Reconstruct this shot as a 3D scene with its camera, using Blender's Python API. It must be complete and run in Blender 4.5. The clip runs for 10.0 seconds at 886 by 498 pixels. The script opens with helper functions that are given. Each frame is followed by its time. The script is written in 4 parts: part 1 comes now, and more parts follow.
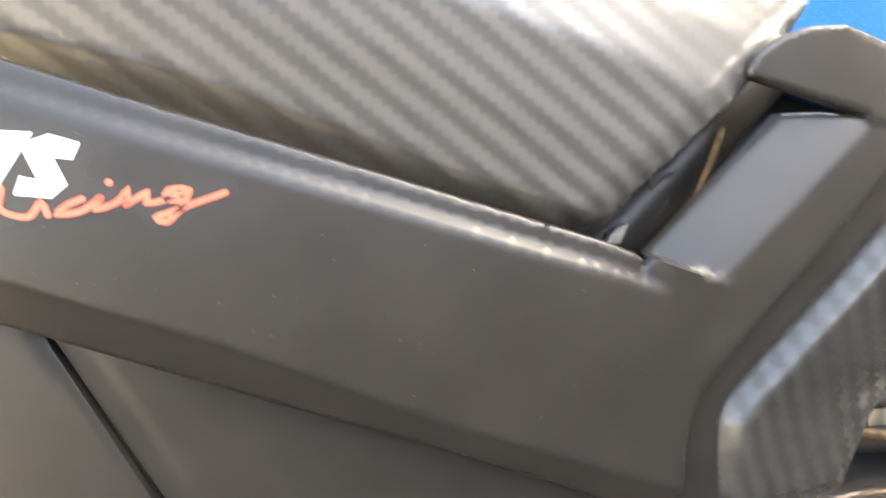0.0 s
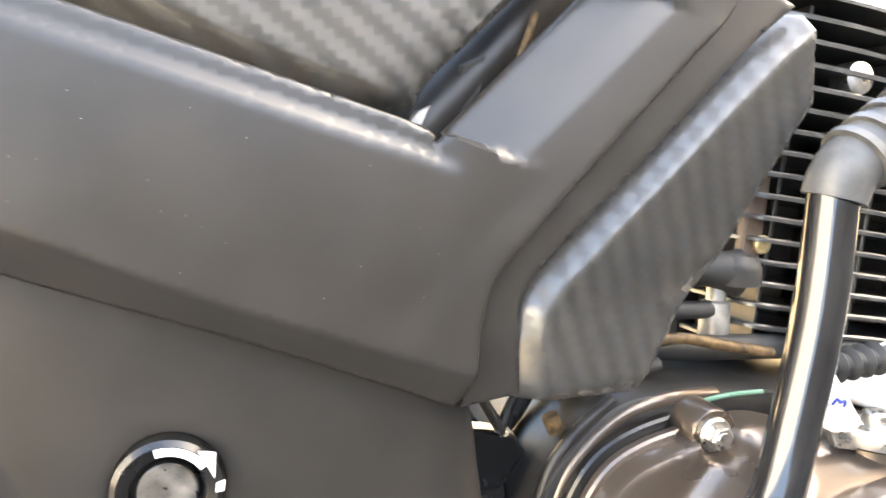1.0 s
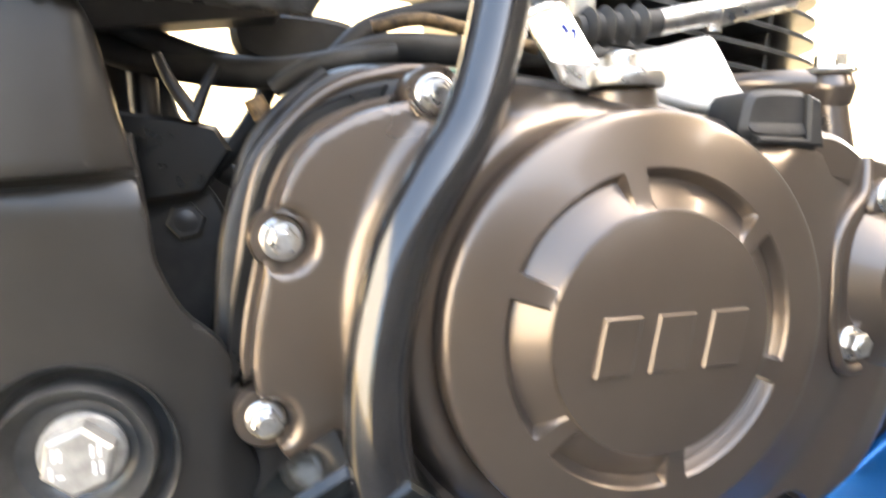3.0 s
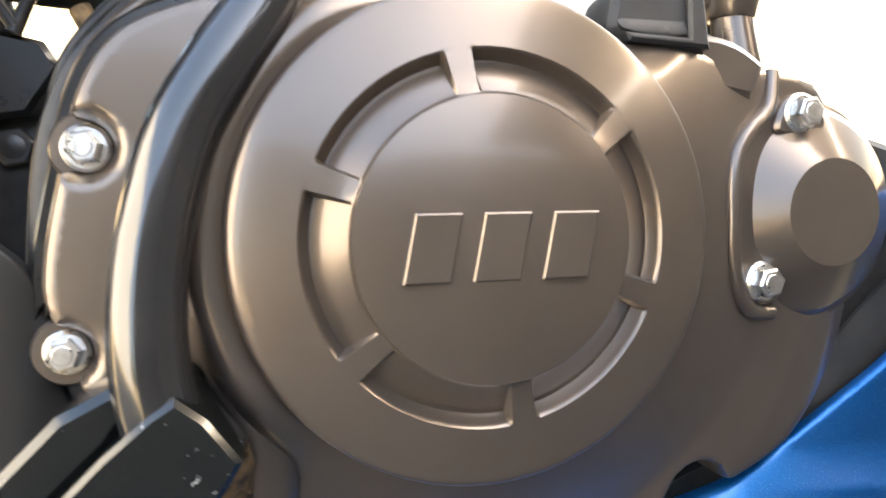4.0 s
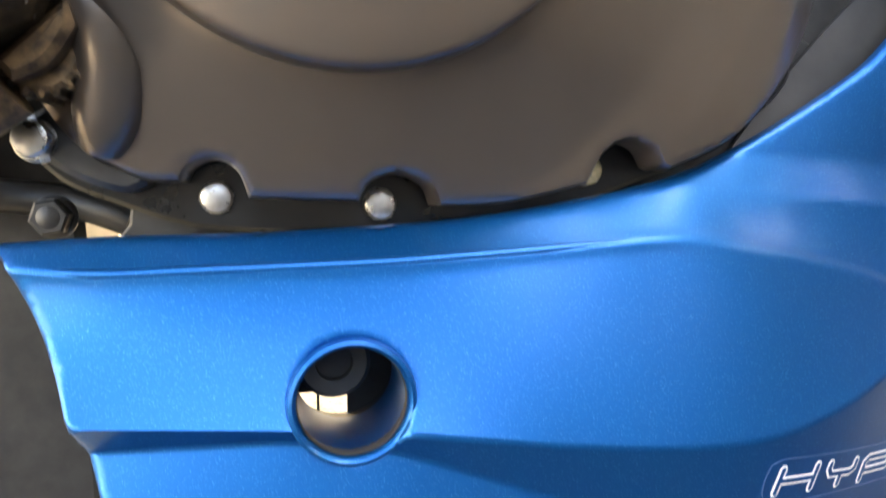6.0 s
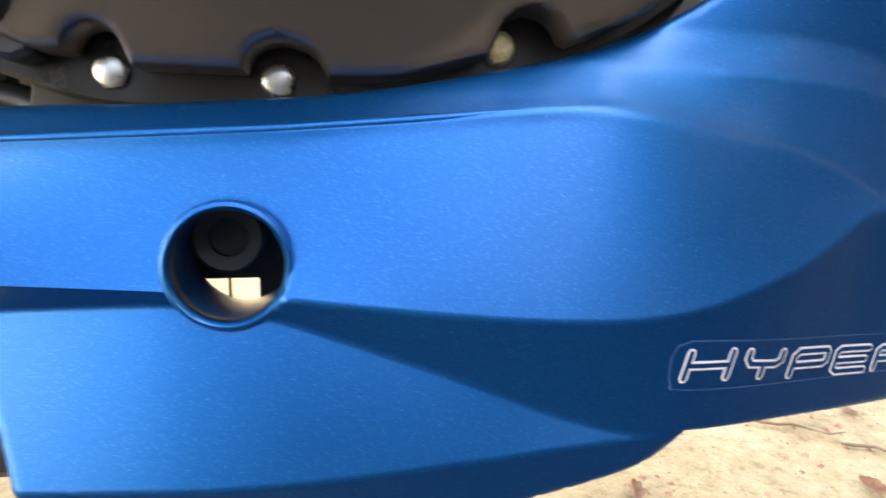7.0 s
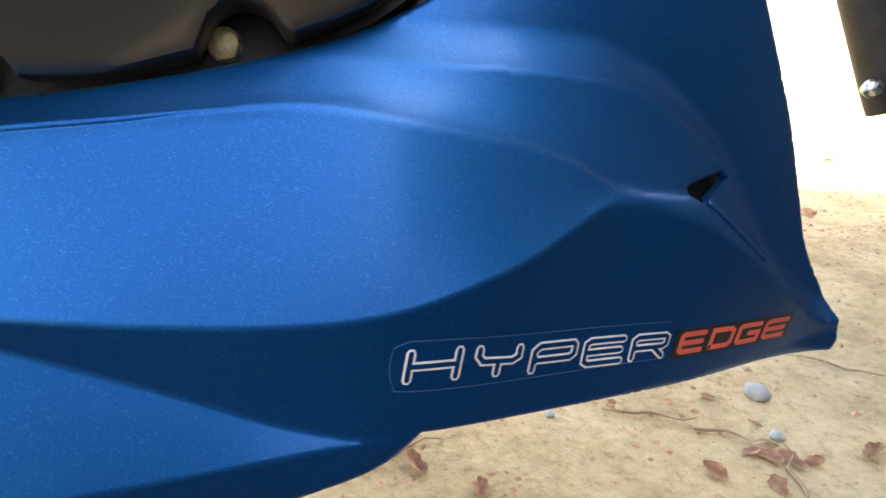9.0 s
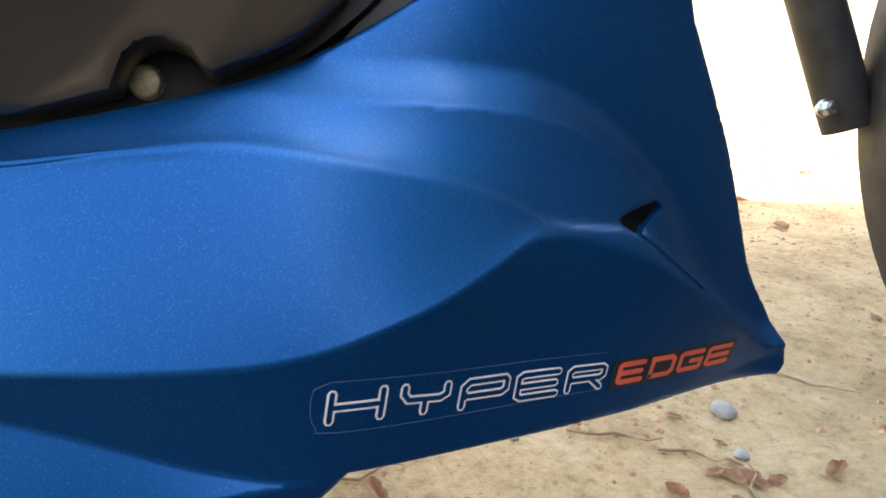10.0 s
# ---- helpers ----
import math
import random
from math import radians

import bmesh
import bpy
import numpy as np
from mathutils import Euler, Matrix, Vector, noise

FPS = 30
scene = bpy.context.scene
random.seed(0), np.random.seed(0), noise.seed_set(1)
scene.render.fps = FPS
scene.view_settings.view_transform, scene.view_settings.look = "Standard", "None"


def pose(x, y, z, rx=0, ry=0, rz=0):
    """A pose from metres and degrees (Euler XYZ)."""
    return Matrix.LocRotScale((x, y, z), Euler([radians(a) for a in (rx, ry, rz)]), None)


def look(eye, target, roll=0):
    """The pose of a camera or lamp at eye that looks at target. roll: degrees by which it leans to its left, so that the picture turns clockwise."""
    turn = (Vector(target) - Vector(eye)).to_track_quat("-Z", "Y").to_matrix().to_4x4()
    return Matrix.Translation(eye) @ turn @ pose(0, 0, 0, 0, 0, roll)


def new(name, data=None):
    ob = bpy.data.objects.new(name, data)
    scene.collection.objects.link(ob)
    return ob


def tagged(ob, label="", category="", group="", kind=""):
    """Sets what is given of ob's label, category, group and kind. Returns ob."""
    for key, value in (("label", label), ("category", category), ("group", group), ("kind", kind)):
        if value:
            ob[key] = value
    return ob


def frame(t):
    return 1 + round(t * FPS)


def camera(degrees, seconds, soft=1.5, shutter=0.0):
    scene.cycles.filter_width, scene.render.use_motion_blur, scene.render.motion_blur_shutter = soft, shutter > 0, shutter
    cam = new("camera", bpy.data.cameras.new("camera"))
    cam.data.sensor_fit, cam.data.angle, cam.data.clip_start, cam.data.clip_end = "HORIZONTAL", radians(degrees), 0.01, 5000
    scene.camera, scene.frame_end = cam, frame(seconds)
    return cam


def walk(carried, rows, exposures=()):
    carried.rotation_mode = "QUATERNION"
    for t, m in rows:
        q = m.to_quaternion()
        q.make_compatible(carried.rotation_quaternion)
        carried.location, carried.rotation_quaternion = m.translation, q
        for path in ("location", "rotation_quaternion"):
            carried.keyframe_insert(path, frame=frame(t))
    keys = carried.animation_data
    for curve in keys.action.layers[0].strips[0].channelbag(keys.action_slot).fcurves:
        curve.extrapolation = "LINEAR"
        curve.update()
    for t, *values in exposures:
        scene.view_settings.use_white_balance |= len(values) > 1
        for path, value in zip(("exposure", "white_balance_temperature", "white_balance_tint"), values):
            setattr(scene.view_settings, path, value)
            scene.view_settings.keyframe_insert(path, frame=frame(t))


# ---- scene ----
# Right side of a parked motorcycle on sandy ground, from the seat down to the belly pan.
# Lengths in the plan of the motorcycle are millimetres: x forward, y away from the viewer, z up from the clutch hub.
LEAN = 13.0
BIKE = pose(0, 0, 0.4015, -LEAN, 0, 0)
MM = 0.001

cam = camera(66.0, 10.0, 1.5, 0.5)
# seconds, place in mm, yaw, pitch, roll, all on the leaning motorcycle
PATH = [
    (0, -319.30, -205.89, 236.74, -9.050, -4.065, 0.423),
    (0.5, -288.94, -210.62, 216.32, -10.742, -4.939, 0.803),
    (1, -265.89, -205.02, 202.61, -15.030, -6.417, 1.543),
    (1.5, -247.56, -199.48, 192.93, -16.043, -6.221, -0.035),
    (2, -211.67, -183.45, 143.54, -18.104, -7.376, -1.122),
    (2.5, -171.60, -192.62, 100.80, -16.847, -6.385, -0.916),
    (3, -140.11, -203.01, 58.69, -16.959, -6.930, -0.488),
    (3.2, -123.23, -206.60, 42.73, -15.692, -6.761, -0.970),
    (4.3, -54.62, -190.97, -8.36, -13.801, -2.723, -0.146),
    (4.5, -50.07, -189.03, -25.93, -13.337, -2.674, 0.866),
    (5, -33.04, -181.69, -54.54, -13.208, -2.627, 1.537),
    (5.5, -26.28, -177.94, -80.25, -13.084, -4.072, 0.668),
    (5.7, -24.80, -178.89, -93.87, -13.667, -4.280, 0.247),
    (6.8, 25.18, -188.62, -139.91, -7.494, -6.892, 0.016),
    (7, 36.33, -188.47, -146.04, -8.016, -6.692, -0.050),
    (7.5, 62.38, -185.75, -150.53, -9.302, -6.430, -0.472),
    (8, 83.40, -191.00, -149.43, -10.417, -6.893, -1.033),
    (8.5, 97.86, -193.50, -147.99, -11.329, -6.904, -1.279),
    (9, 112.01, -194.04, -146.92, -12.179, -6.862, -1.488),
    (9.5, 125.11, -195.49, -144.88, -12.584, -6.482, -1.783),
    (10, 133.77, -196.27, -139.87, -13.139, -5.815, -2.151),
]


def standpoint(x, y, z, yaw, pitch, roll):
    return BIKE @ pose(x * MM, y * MM, z * MM, 90 + pitch, 0, yaw) @ pose(0, 0, 0, 0, 0, roll)


walk(cam, [(t, standpoint(*row)) for t, *row in PATH],
     [(t, stops, 7100, 6) for t, stops in ((0.0, 3.85), (0.7, 4.3), (1.5, 4.25), (2.1, 3.9), (3.0, 3.9), (4.4, 3.75), (5.0, 4.2), (5.5, 4.25), (6.8, 3.6), (7.8, 3.25), (8.8, 2.9), (10.0, 2.65))])

# ---- light ----
world = bpy.data.worlds.new("world")
scene.world = world
world.use_nodes = True
wn, wl = world.node_tree.nodes, world.node_tree.links
sky = wn.new("ShaderNodeTexSky")
sky.sky_type, sky.sun_disc = "NISHITA", False
sky.sun_elevation, sky.sun_rotation = radians(44.3), radians(102.5)
sky.dust_density, sky.ozone_density = 5.0, 0.6
wn["Background"].inputs["Strength"].default_value = 0.15
wl.new(sky.outputs[0], wn["Background"].inputs["Color"])
sun = new("sun", bpy.data.lights.new("sun", "SUN"))
sun.data.energy, sun.data.angle, sun.data.color = 2.2, radians(0.6), (1.0, 0.93, 0.82)
sun.matrix_world = look((4.5, -1.0, 4.5), (0.0, 0.0, 0.0))


# ---- materials ----
def material(name, base, rough=0.5, metal=0.0, coat=0.0, coat_rough=0.1, spec=0.5):
    m = bpy.data.materials.new(name)
    m.use_nodes = True
    b = m.node_tree.nodes["Principled BSDF"]
    b.inputs["Base Color"].default_value = (*base, 1)
    b.inputs["Roughness"].default_value = rough
    b.inputs["Metallic"].default_value = metal
    b.inputs["Coat Weight"].default_value = coat
    b.inputs["Coat Roughness"].default_value = coat_rough
    b.inputs["Specular IOR Level"].default_value = spec
    return m


def noise_node(m, scale, detail=4.0, rough=0.55):
    n, l = m.node_tree.nodes, m.node_tree.links
    tc = n.new("ShaderNodeTexCoord")
    t = n.new("ShaderNodeTexNoise")
    t.inputs["Scale"].default_value, t.inputs["Detail"].default_value, t.inputs["Roughness"].default_value = scale, detail, rough
    l.new(tc.outputs["Object"], t.inputs["Vector"])
    return t


def ramp_node(m, source, stops):
    n, l = m.node_tree.nodes, m.node_tree.links
    r = n.new("ShaderNodeValToRGB")
    while len(r.color_ramp.elements) < len(stops):
        r.color_ramp.elements.new(0.5)
    for e, (at, colour) in zip(r.color_ramp.elements, stops):
        e.position, e.color = at, (*colour, 1)
    l.new(source, r.inputs[0])
    return r


def vary(m, scale, low, high, at=(0.35, 0.65)):
    """Base colour that wanders between two tones."""
    r = ramp_node(m, noise_node(m, scale).outputs["Fac"], [(at[0], low), (at[1], high)])
    m.node_tree.links.new(r.outputs[0], m.node_tree.nodes["Principled BSDF"].inputs["Base Color"])
    return m


def gloss(m, scale, low, high):
    """Roughness that wanders between two values."""
    n, l = m.node_tree.nodes, m.node_tree.links
    r = n.new("ShaderNodeMapRange")
    r.inputs["From Min"].default_value, r.inputs["From Max"].default_value = 0.3, 0.7
    r.inputs["To Min"].default_value, r.inputs["To Max"].default_value = low, high
    l.new(noise_node(m, scale).outputs["Fac"], r.inputs["Value"])
    l.new(r.outputs[0], n["Principled BSDF"].inputs["Roughness"])
    return m


def grain(m, scale, strength, distance=0.0002):
    n, l = m.node_tree.nodes, m.node_tree.links
    b = n.new("ShaderNodeBump")
    b.inputs["Strength"].default_value, b.inputs["Distance"].default_value = strength, distance
    l.new(noise_node(m, scale, 3.0).outputs["Fac"], b.inputs["Height"])
    l.new(b.outputs[0], n["Principled BSDF"].inputs["Normal"])
    return m


def carbon(name, cell, turn, low, high, rough=0.38, coat=0.15, metal=0.0):
    """Printed twill weave: steps of two over two, on the side plane of the motorcycle."""
    m = material(name, low, rough, metal, coat, 0.25)
    n, l = m.node_tree.nodes, m.node_tree.links
    tc = n.new("ShaderNodeTexCoord")
    mp = n.new("ShaderNodeMapping")
    mp.inputs["Rotation"].default_value = (0, radians(turn), 0)
    mp.inputs["Scale"].default_value = (1 / cell,) * 3
    l.new(tc.outputs["Object"], mp.inputs["Vector"])
    sep = n.new("ShaderNodeSeparateXYZ")
    l.new(mp.outputs[0], sep.inputs[0])

    def op(kind, a, b=None):
        o = n.new("ShaderNodeMath")
        o.operation = kind
        for k, v in enumerate((a, b)):
            if isinstance(v, (int, float)):
                o.inputs[k].default_value = v
            elif v is not None:
                l.new(v, o.inputs[k])
        return o.outputs[0]

    i, j = op("FLOOR", sep.outputs[0]), op("FLOOR", sep.outputs[2])
    over = op("LESS_THAN", op("FLOORED_MODULO", op("ADD", i, j), 4.0), 1.5)
    mix = n.new("ShaderNodeMix")
    mix.data_type = "RGBA"
    mix.inputs["A"].default_value, mix.inputs["B"].default_value = (*low, 1), (*high, 1)
    l.new(over, mix.inputs["Factor"])
    l.new(mix.outputs["Result"], n["Principled BSDF"].inputs["Base Color"])
    rg = n.new("ShaderNodeMapRange")
    rg.inputs["To Min"].default_value, rg.inputs["To Max"].default_value = rough + 0.06, rough - 0.06
    l.new(over, rg.inputs["Value"])
    l.new(rg.outputs[0], n["Principled BSDF"].inputs["Roughness"])
    bump = n.new("ShaderNodeBump")
    bump.inputs["Strength"].default_value, bump.inputs["Distance"].default_value = 0.08, 0.0002
    l.new(over, bump.inputs["Height"])
    l.new(bump.outputs[0], n["Principled BSDF"].inputs["Normal"])
    return m


PLASTIC = grain(gloss(vary(material("matte_black_plastic", (0.03, 0.03, 0.03), 0.4, 0.0, 0.0, 0.1, 0.5), 25, (0.018, 0.0168, 0.0152), (0.024, 0.0224, 0.0204)), 40, 0.30, 0.38), 2500, 0.10)
DARK_PLASTIC = grain(vary(material("dark_plastic", (0.015, 0.015, 0.015), 0.55), 60, (0.010, 0.010, 0.010), (0.022, 0.021, 0.020)), 1800, 0.12)
CARBON = carbon("carbon_film", 0.0034, 8, (0.064, 0.064, 0.064), (0.116, 0.116, 0.116), 0.32, 0.3)
CARBON_FINE = carbon("carbon_film_dark", 0.0036, -24, (0.042, 0.041, 0.039), (0.066, 0.065, 0.062), 0.33, 0.4, 0.4)
BRONZE = grain(gloss(vary(material("engine_paint", (0.1, 0.085, 0.07), 0.3, 0.7, 0.35, 0.1), 9, (0.116, 0.092, 0.074), (0.140, 0.113, 0.091)), 12, 0.27, 0.33), 1600, 0.06)
GLOSS_BLACK = gloss(vary(material("gloss_black_paint", (0.012, 0.012, 0.013), 0.14, 0.0, 0.5, 0.04, 0.6), 40, (0.010, 0.010, 0.011), (0.016, 0.016, 0.017)), 90, 0.13, 0.2)
RIM_BLACK = gloss(vary(material("gloss_black_casting", (0.006, 0.006, 0.006), 0.3, 0.0, 0.3, 0.12, 0.35), 50, (0.004, 0.004, 0.004), (0.008, 0.008, 0.008)), 60, 0.25, 0.4)
BLACK_ENAMEL = gloss(vary(material("scuffed_black_enamel", (0.008, 0.008, 0.009), 0.2, 0.0, 0.3, 0.1, 0.4), 260, (0.006, 0.007, 0.007), (0.30, 0.30, 0.29), (0.68, 0.80)), 120, 0.14, 0.26)
ALLOY = grain(vary(material("dull_alloy", (0.40, 0.39, 0.36), 0.45, 0.6), 120, (0.30, 0.29, 0.27), (0.46, 0.45, 0.42)), 900, 0.2)
FIN_BLACK = vary(material("fin_black", (0.05, 0.05, 0.05), 0.3, 0.5, 0.3, 0.15), 60, (0.05, 0.05, 0.05), (0.09, 0.09, 0.088))
PEDAL = grain(vary(material("worn_rubber", (0.07, 0.07, 0.07), 0.42), 80, (0.055, 0.055, 0.055), (0.095, 0.094, 0.092)), 1200, 0.15)
CAST_BLACK = grain(vary(material("black_cast_metal", (0.018, 0.018, 0.018), 0.38, 0.2), 60, (0.012, 0.012, 0.013), (0.03, 0.029, 0.028)), 900, 0.25)
ZINC = grain(gloss(vary(material("zinc_plate", (0.62, 0.61, 0.58), 0.3, 1.0), 150, (0.52, 0.50, 0.46), (0.72, 0.71, 0.69)), 200, 0.22, 0.42), 1500, 0.15)
STEEL = gloss(vary(material("worn_steel", (0.4, 0.39, 0.37), 0.35, 1.0), 120, (0.26, 0.25, 0.23), (0.50, 0.49, 0.47)), 160, 0.25, 0.5)
RUST = grain(vary(material("greasy_steel", (0.16, 0.11, 0.06), 0.55, 0.5), 220, (0.035, 0.024, 0.015), (0.17, 0.115, 0.06)), 700, 0.4)
RUBBER = grain(vary(material("black_rubber", (0.02, 0.02, 0.02), 0.6), 80, (0.014, 0.014, 0.014), (0.03, 0.03, 0.029)), 1200, 0.2)
WHITE = vary(material("white_print", (0.82, 0.82, 0.8), 0.4), 90, (0.78, 0.78, 0.76), (0.86, 0.86, 0.85))
RED = vary(material("red_print", (0.8, 0.13, 0.08), 0.45), 90, (0.76, 0.12, 0.075), (0.84, 0.145, 0.09))
INK = vary(material("blue_ink", (0.03, 0.06, 0.35), 0.5), 300, (0.02, 0.04, 0.28), (0.05, 0.09, 0.42))
DECAL = material("decal_film", (0.022, 0.021, 0.020), 0.42)
CREAM = vary(material("brass_yellow", (0.55, 0.5, 0.3), 0.45, 0.7), 400, (0.46, 0.37, 0.19), (0.74, 0.61, 0.35))


def blue_paint():
    m = material("satin_blue_paint", (0.006, 0.11, 0.42), 0.44, 0.82, 0.34, 0.24, 0.35)
    n, l = m.node_tree.nodes, m.node_tree.links
    v = n.new("ShaderNodeTexVoronoi")
    v.inputs["Scale"].default_value = 4800
    tc = n.new("ShaderNodeTexCoord")
    l.new(tc.outputs["Object"], v.inputs["Vector"])
    sep = n.new("ShaderNodeSeparateColor")
    l.new(v.outputs["Color"], sep.inputs[0])
    r = ramp_node(m, sep.outputs[0], [(0.0, (0.0, 0.075, 0.265)), (0.95, (0.0, 0.087, 0.295)), (1.0, (0.05, 0.23, 0.52))])
    l.new(r.outputs[0], n["Principled BSDF"].inputs["Base Color"])
    return gloss(m, 14, 0.39, 0.45)


BLUE = blue_paint()


# ---- builders ----
def spl(points, step=4.0, closed=True):
    """A smooth line through points (x, z); a third number 1 makes a sharp corner."""
    out, n = [], len(points)
    for k in range(n if closed else n - 1):
        p1, p2 = points[k], points[(k + 1) % n]
        p0, p3 = points[k - 1] if closed or k else p1, points[(k + 2) % n] if closed or k + 2 < n else p2
        if len(p1) > 2:
            p0 = p1
        if len(p2) > 2:
            p3 = p2
        a, b, c, d = (np.array(p[:2], float) for p in (p0, p1, p2, p3))
        m = max(1, int(np.linalg.norm(c - b) / step))
        for i in range(m):
            t = i / m
            out.append(0.5 * (2 * b + (c - a) * t + (2 * a - 5 * b + 4 * c - d) * t * t + (3 * b - a - 3 * c + d) * t**3))
    if not closed:
        out.append(np.array(points[-1][:2], float))
    return np.array(out)


def ring_line(cx, cz, r, n=40, rz=None):
    a = np.arange(n) * 2 * math.pi / n
    return np.stack([cx + r * np.cos(a), cz + (rz or r) * np.sin(a)], 1)


def inside(pts, loops):
    hit = np.zeros(len(pts), bool)
    for loop in loops:
        a, b = loop, np.roll(loop, -1, 0)
        for (ax, az), (bx, bz) in zip(a, b):
            cross = (az > pts[:, 1]) != (bz > pts[:, 1])
            with np.errstate(divide="ignore", invalid="ignore"):
                at = (bx - ax) * (pts[:, 1] - az) / (bz - az) + ax
            hit ^= cross & (pts[:, 0] < at)
    return hit


def edge_distance(pts, loops):
    best = np.full(len(pts), 1e9)
    for loop in loops:
        for a, b in zip(loop, np.roll(loop, -1, 0)):
            d = b - a
            t = np.clip(((pts - a) @ d) / max(d @ d, 1e-9), 0, 1)
            best = np.minimum(best, np.hypot(*(pts - a - t[:, None] * d).T))
    return best


def relief(loops, depth, step=4.0, back=3.0, roll=2.0, creases=(), soften=0):
    """A moulded panel seen from the side: outlines (x, z), depth(x, z) giving y, thickness behind it and a rounded rim."""
    from mathutils.geometry import delaunay_2d_cdt

    loops = [np.asarray(loop, float) for loop in loops]
    verts, edges = [], []
    for loop in loops:
        s = len(verts)
        verts += [Vector(p) for p in loop]
        edges += [(s + i, s + (i + 1) % len(loop)) for i in range(len(loop))]
    def clear(q, limit):
        """The points of q that keep their distance from those taken so far."""
        have = np.array([tuple(v) for v in verts])
        keep = np.ones(len(q), bool)
        for k in range(0, len(q), 400):
            d = q[k : k + 400, None] - have[None]
            keep[k : k + 400] = (d * d).sum(-1).min(1) > limit * limit
        return q[keep]

    for line in creases:
        line = line[inside(line, loops) & (edge_distance(line, loops) > 0.5 * step)]
        if len(line):
            line = clear(line, 0.35 * step)
        s = len(verts)
        verts += [Vector(p) for p in line]
        edges += [(s + i, s + i + 1) for i in range(len(line) - 1) if np.linalg.norm(line[i + 1] - line[i]) < 1.6 * step]
    if roll:
        for loop in loops:
            d = np.roll(loop, -1, 0) - np.roll(loop, 1, 0)
            nrm = np.stack([-d[:, 1], d[:, 0]], 1) / np.maximum(np.linalg.norm(d, axis=1), 1e-6)[:, None]
            for off in (roll * 0.35, roll):
                for sgn in (1, -1):
                    q = loop + sgn * off * nrm
                    q = q[inside(q, loops) & (np.abs(edge_distance(q, loops) - off) < 0.3 * off)]
                    if len(q):
                        verts += [Vector(p) for p in clear(q, 0.3 * roll)]
    lo, hi = loops[0].min(0), loops[0].max(0)
    xs, zs = np.arange(lo[0], hi[0], step), np.arange(lo[1], hi[1], step * 0.87)
    grid = np.array([(x + (step / 2 if j % 2 else 0), z) for j, z in enumerate(zs) for x in xs])
    grid = grid[inside(grid, loops)]
    if len(grid):
        verts += [Vector(p) for p in clear(grid, 0.55 * step)]
    vs, _, fs, *_ = delaunay_2d_cdt(verts, edges, [], 0, 1e-4)
    p = np.array([tuple(v) for v in vs])
    tri = np.array([f for f in fs if len(f) == 3])
    tri = tri[inside(p[tri].mean(1), loops)]
    y = np.array([depth(a, b) for a, b in p], float)
    if soften:
        link = np.concatenate([tri[:, [0, 1]], tri[:, [1, 2]], tri[:, [2, 0]]])
        link = np.concatenate([link, link[:, ::-1]])
        free = np.clip(edge_distance(p, loops) / (2.5 * step), 0, 1)
        for _ in range(soften):
            total, many = np.zeros(len(p)), np.zeros(len(p))
            np.add.at(total, link[:, 0], y[link[:, 1]])
            np.add.at(many, link[:, 0], 1)
            y = y + 0.6 * free * (total / np.maximum(many, 1) - y)
    if roll:
        e = np.clip(1 - edge_distance(p, loops) / roll, 0, 1)
        y += roll * (1 - np.sqrt(1 - e * e))
    count = {}
    for f in tri:
        for a, b in ((f[0], f[1]), (f[1], f[2]), (f[2], f[0])):
            count[(min(a, b), max(a, b))] = count.get((min(a, b), max(a, b)), 0) + 1
    bm = bmesh.new()
    front = [bm.verts.new((a * MM, c * MM, b * MM)) for (a, b), c in zip(p, y)]
    rear = {}

    def behind(i):
        if i not in rear:
            rear[i] = bm.verts.new((p[i, 0] * MM, (y[i] + back) * MM, p[i, 1] * MM))
        return rear[i]

    for f in tri:
        a, b, c = p[f]
        if (b[0] - a[0]) * (c[1] - a[1]) - (b[1] - a[1]) * (c[0] - a[0]) < 0:
            f = f[::-1]
        bm.faces.new([front[i] for i in f])
        for i, j in ((f[0], f[1]), (f[1], f[2]), (f[2], f[0])):
            if count[(min(i, j), max(i, j))] == 1:
                bm.faces.new([front[j], front[i], behind(i), behind(j)])
        bm.faces.new([behind(i) for i in f[::-1]])
    for v in [v for v in bm.verts if not v.link_faces]:
        bm.verts.remove(v)
    return bm


def bezel(profile, cx, cz, n=48, squash=1.0):
    """A turned shape on an axis along y: profile of (radius, y), from the centre out."""
    bm, rings = bmesh.new(), []
    for r, y in profile:
        if r < 1e-4:
            rings.append([bm.verts.new((cx * MM, y * MM, cz * MM))])
        else:
            rings.append([bm.verts.new(((cx + r * math.cos(a)) * MM, y * MM, (cz + squash * r * math.sin(a)) * MM)) for a in (2 * math.pi * i / n for i in range(n))])
    for a, b in zip(rings, rings[1:]):
        for i in range(n):
            j = (i + 1) % n
            if len(a) == 1:
                bm.faces.new([a[0], b[i], b[j]])
            elif len(b) == 1:
                bm.faces.new([a[i], b[0], a[j]])
            else:
                bm.faces.new([a[i], b[i], b[j], a[j]])
    bmesh.ops.recalc_face_normals(bm, faces=bm.faces)
    return bm


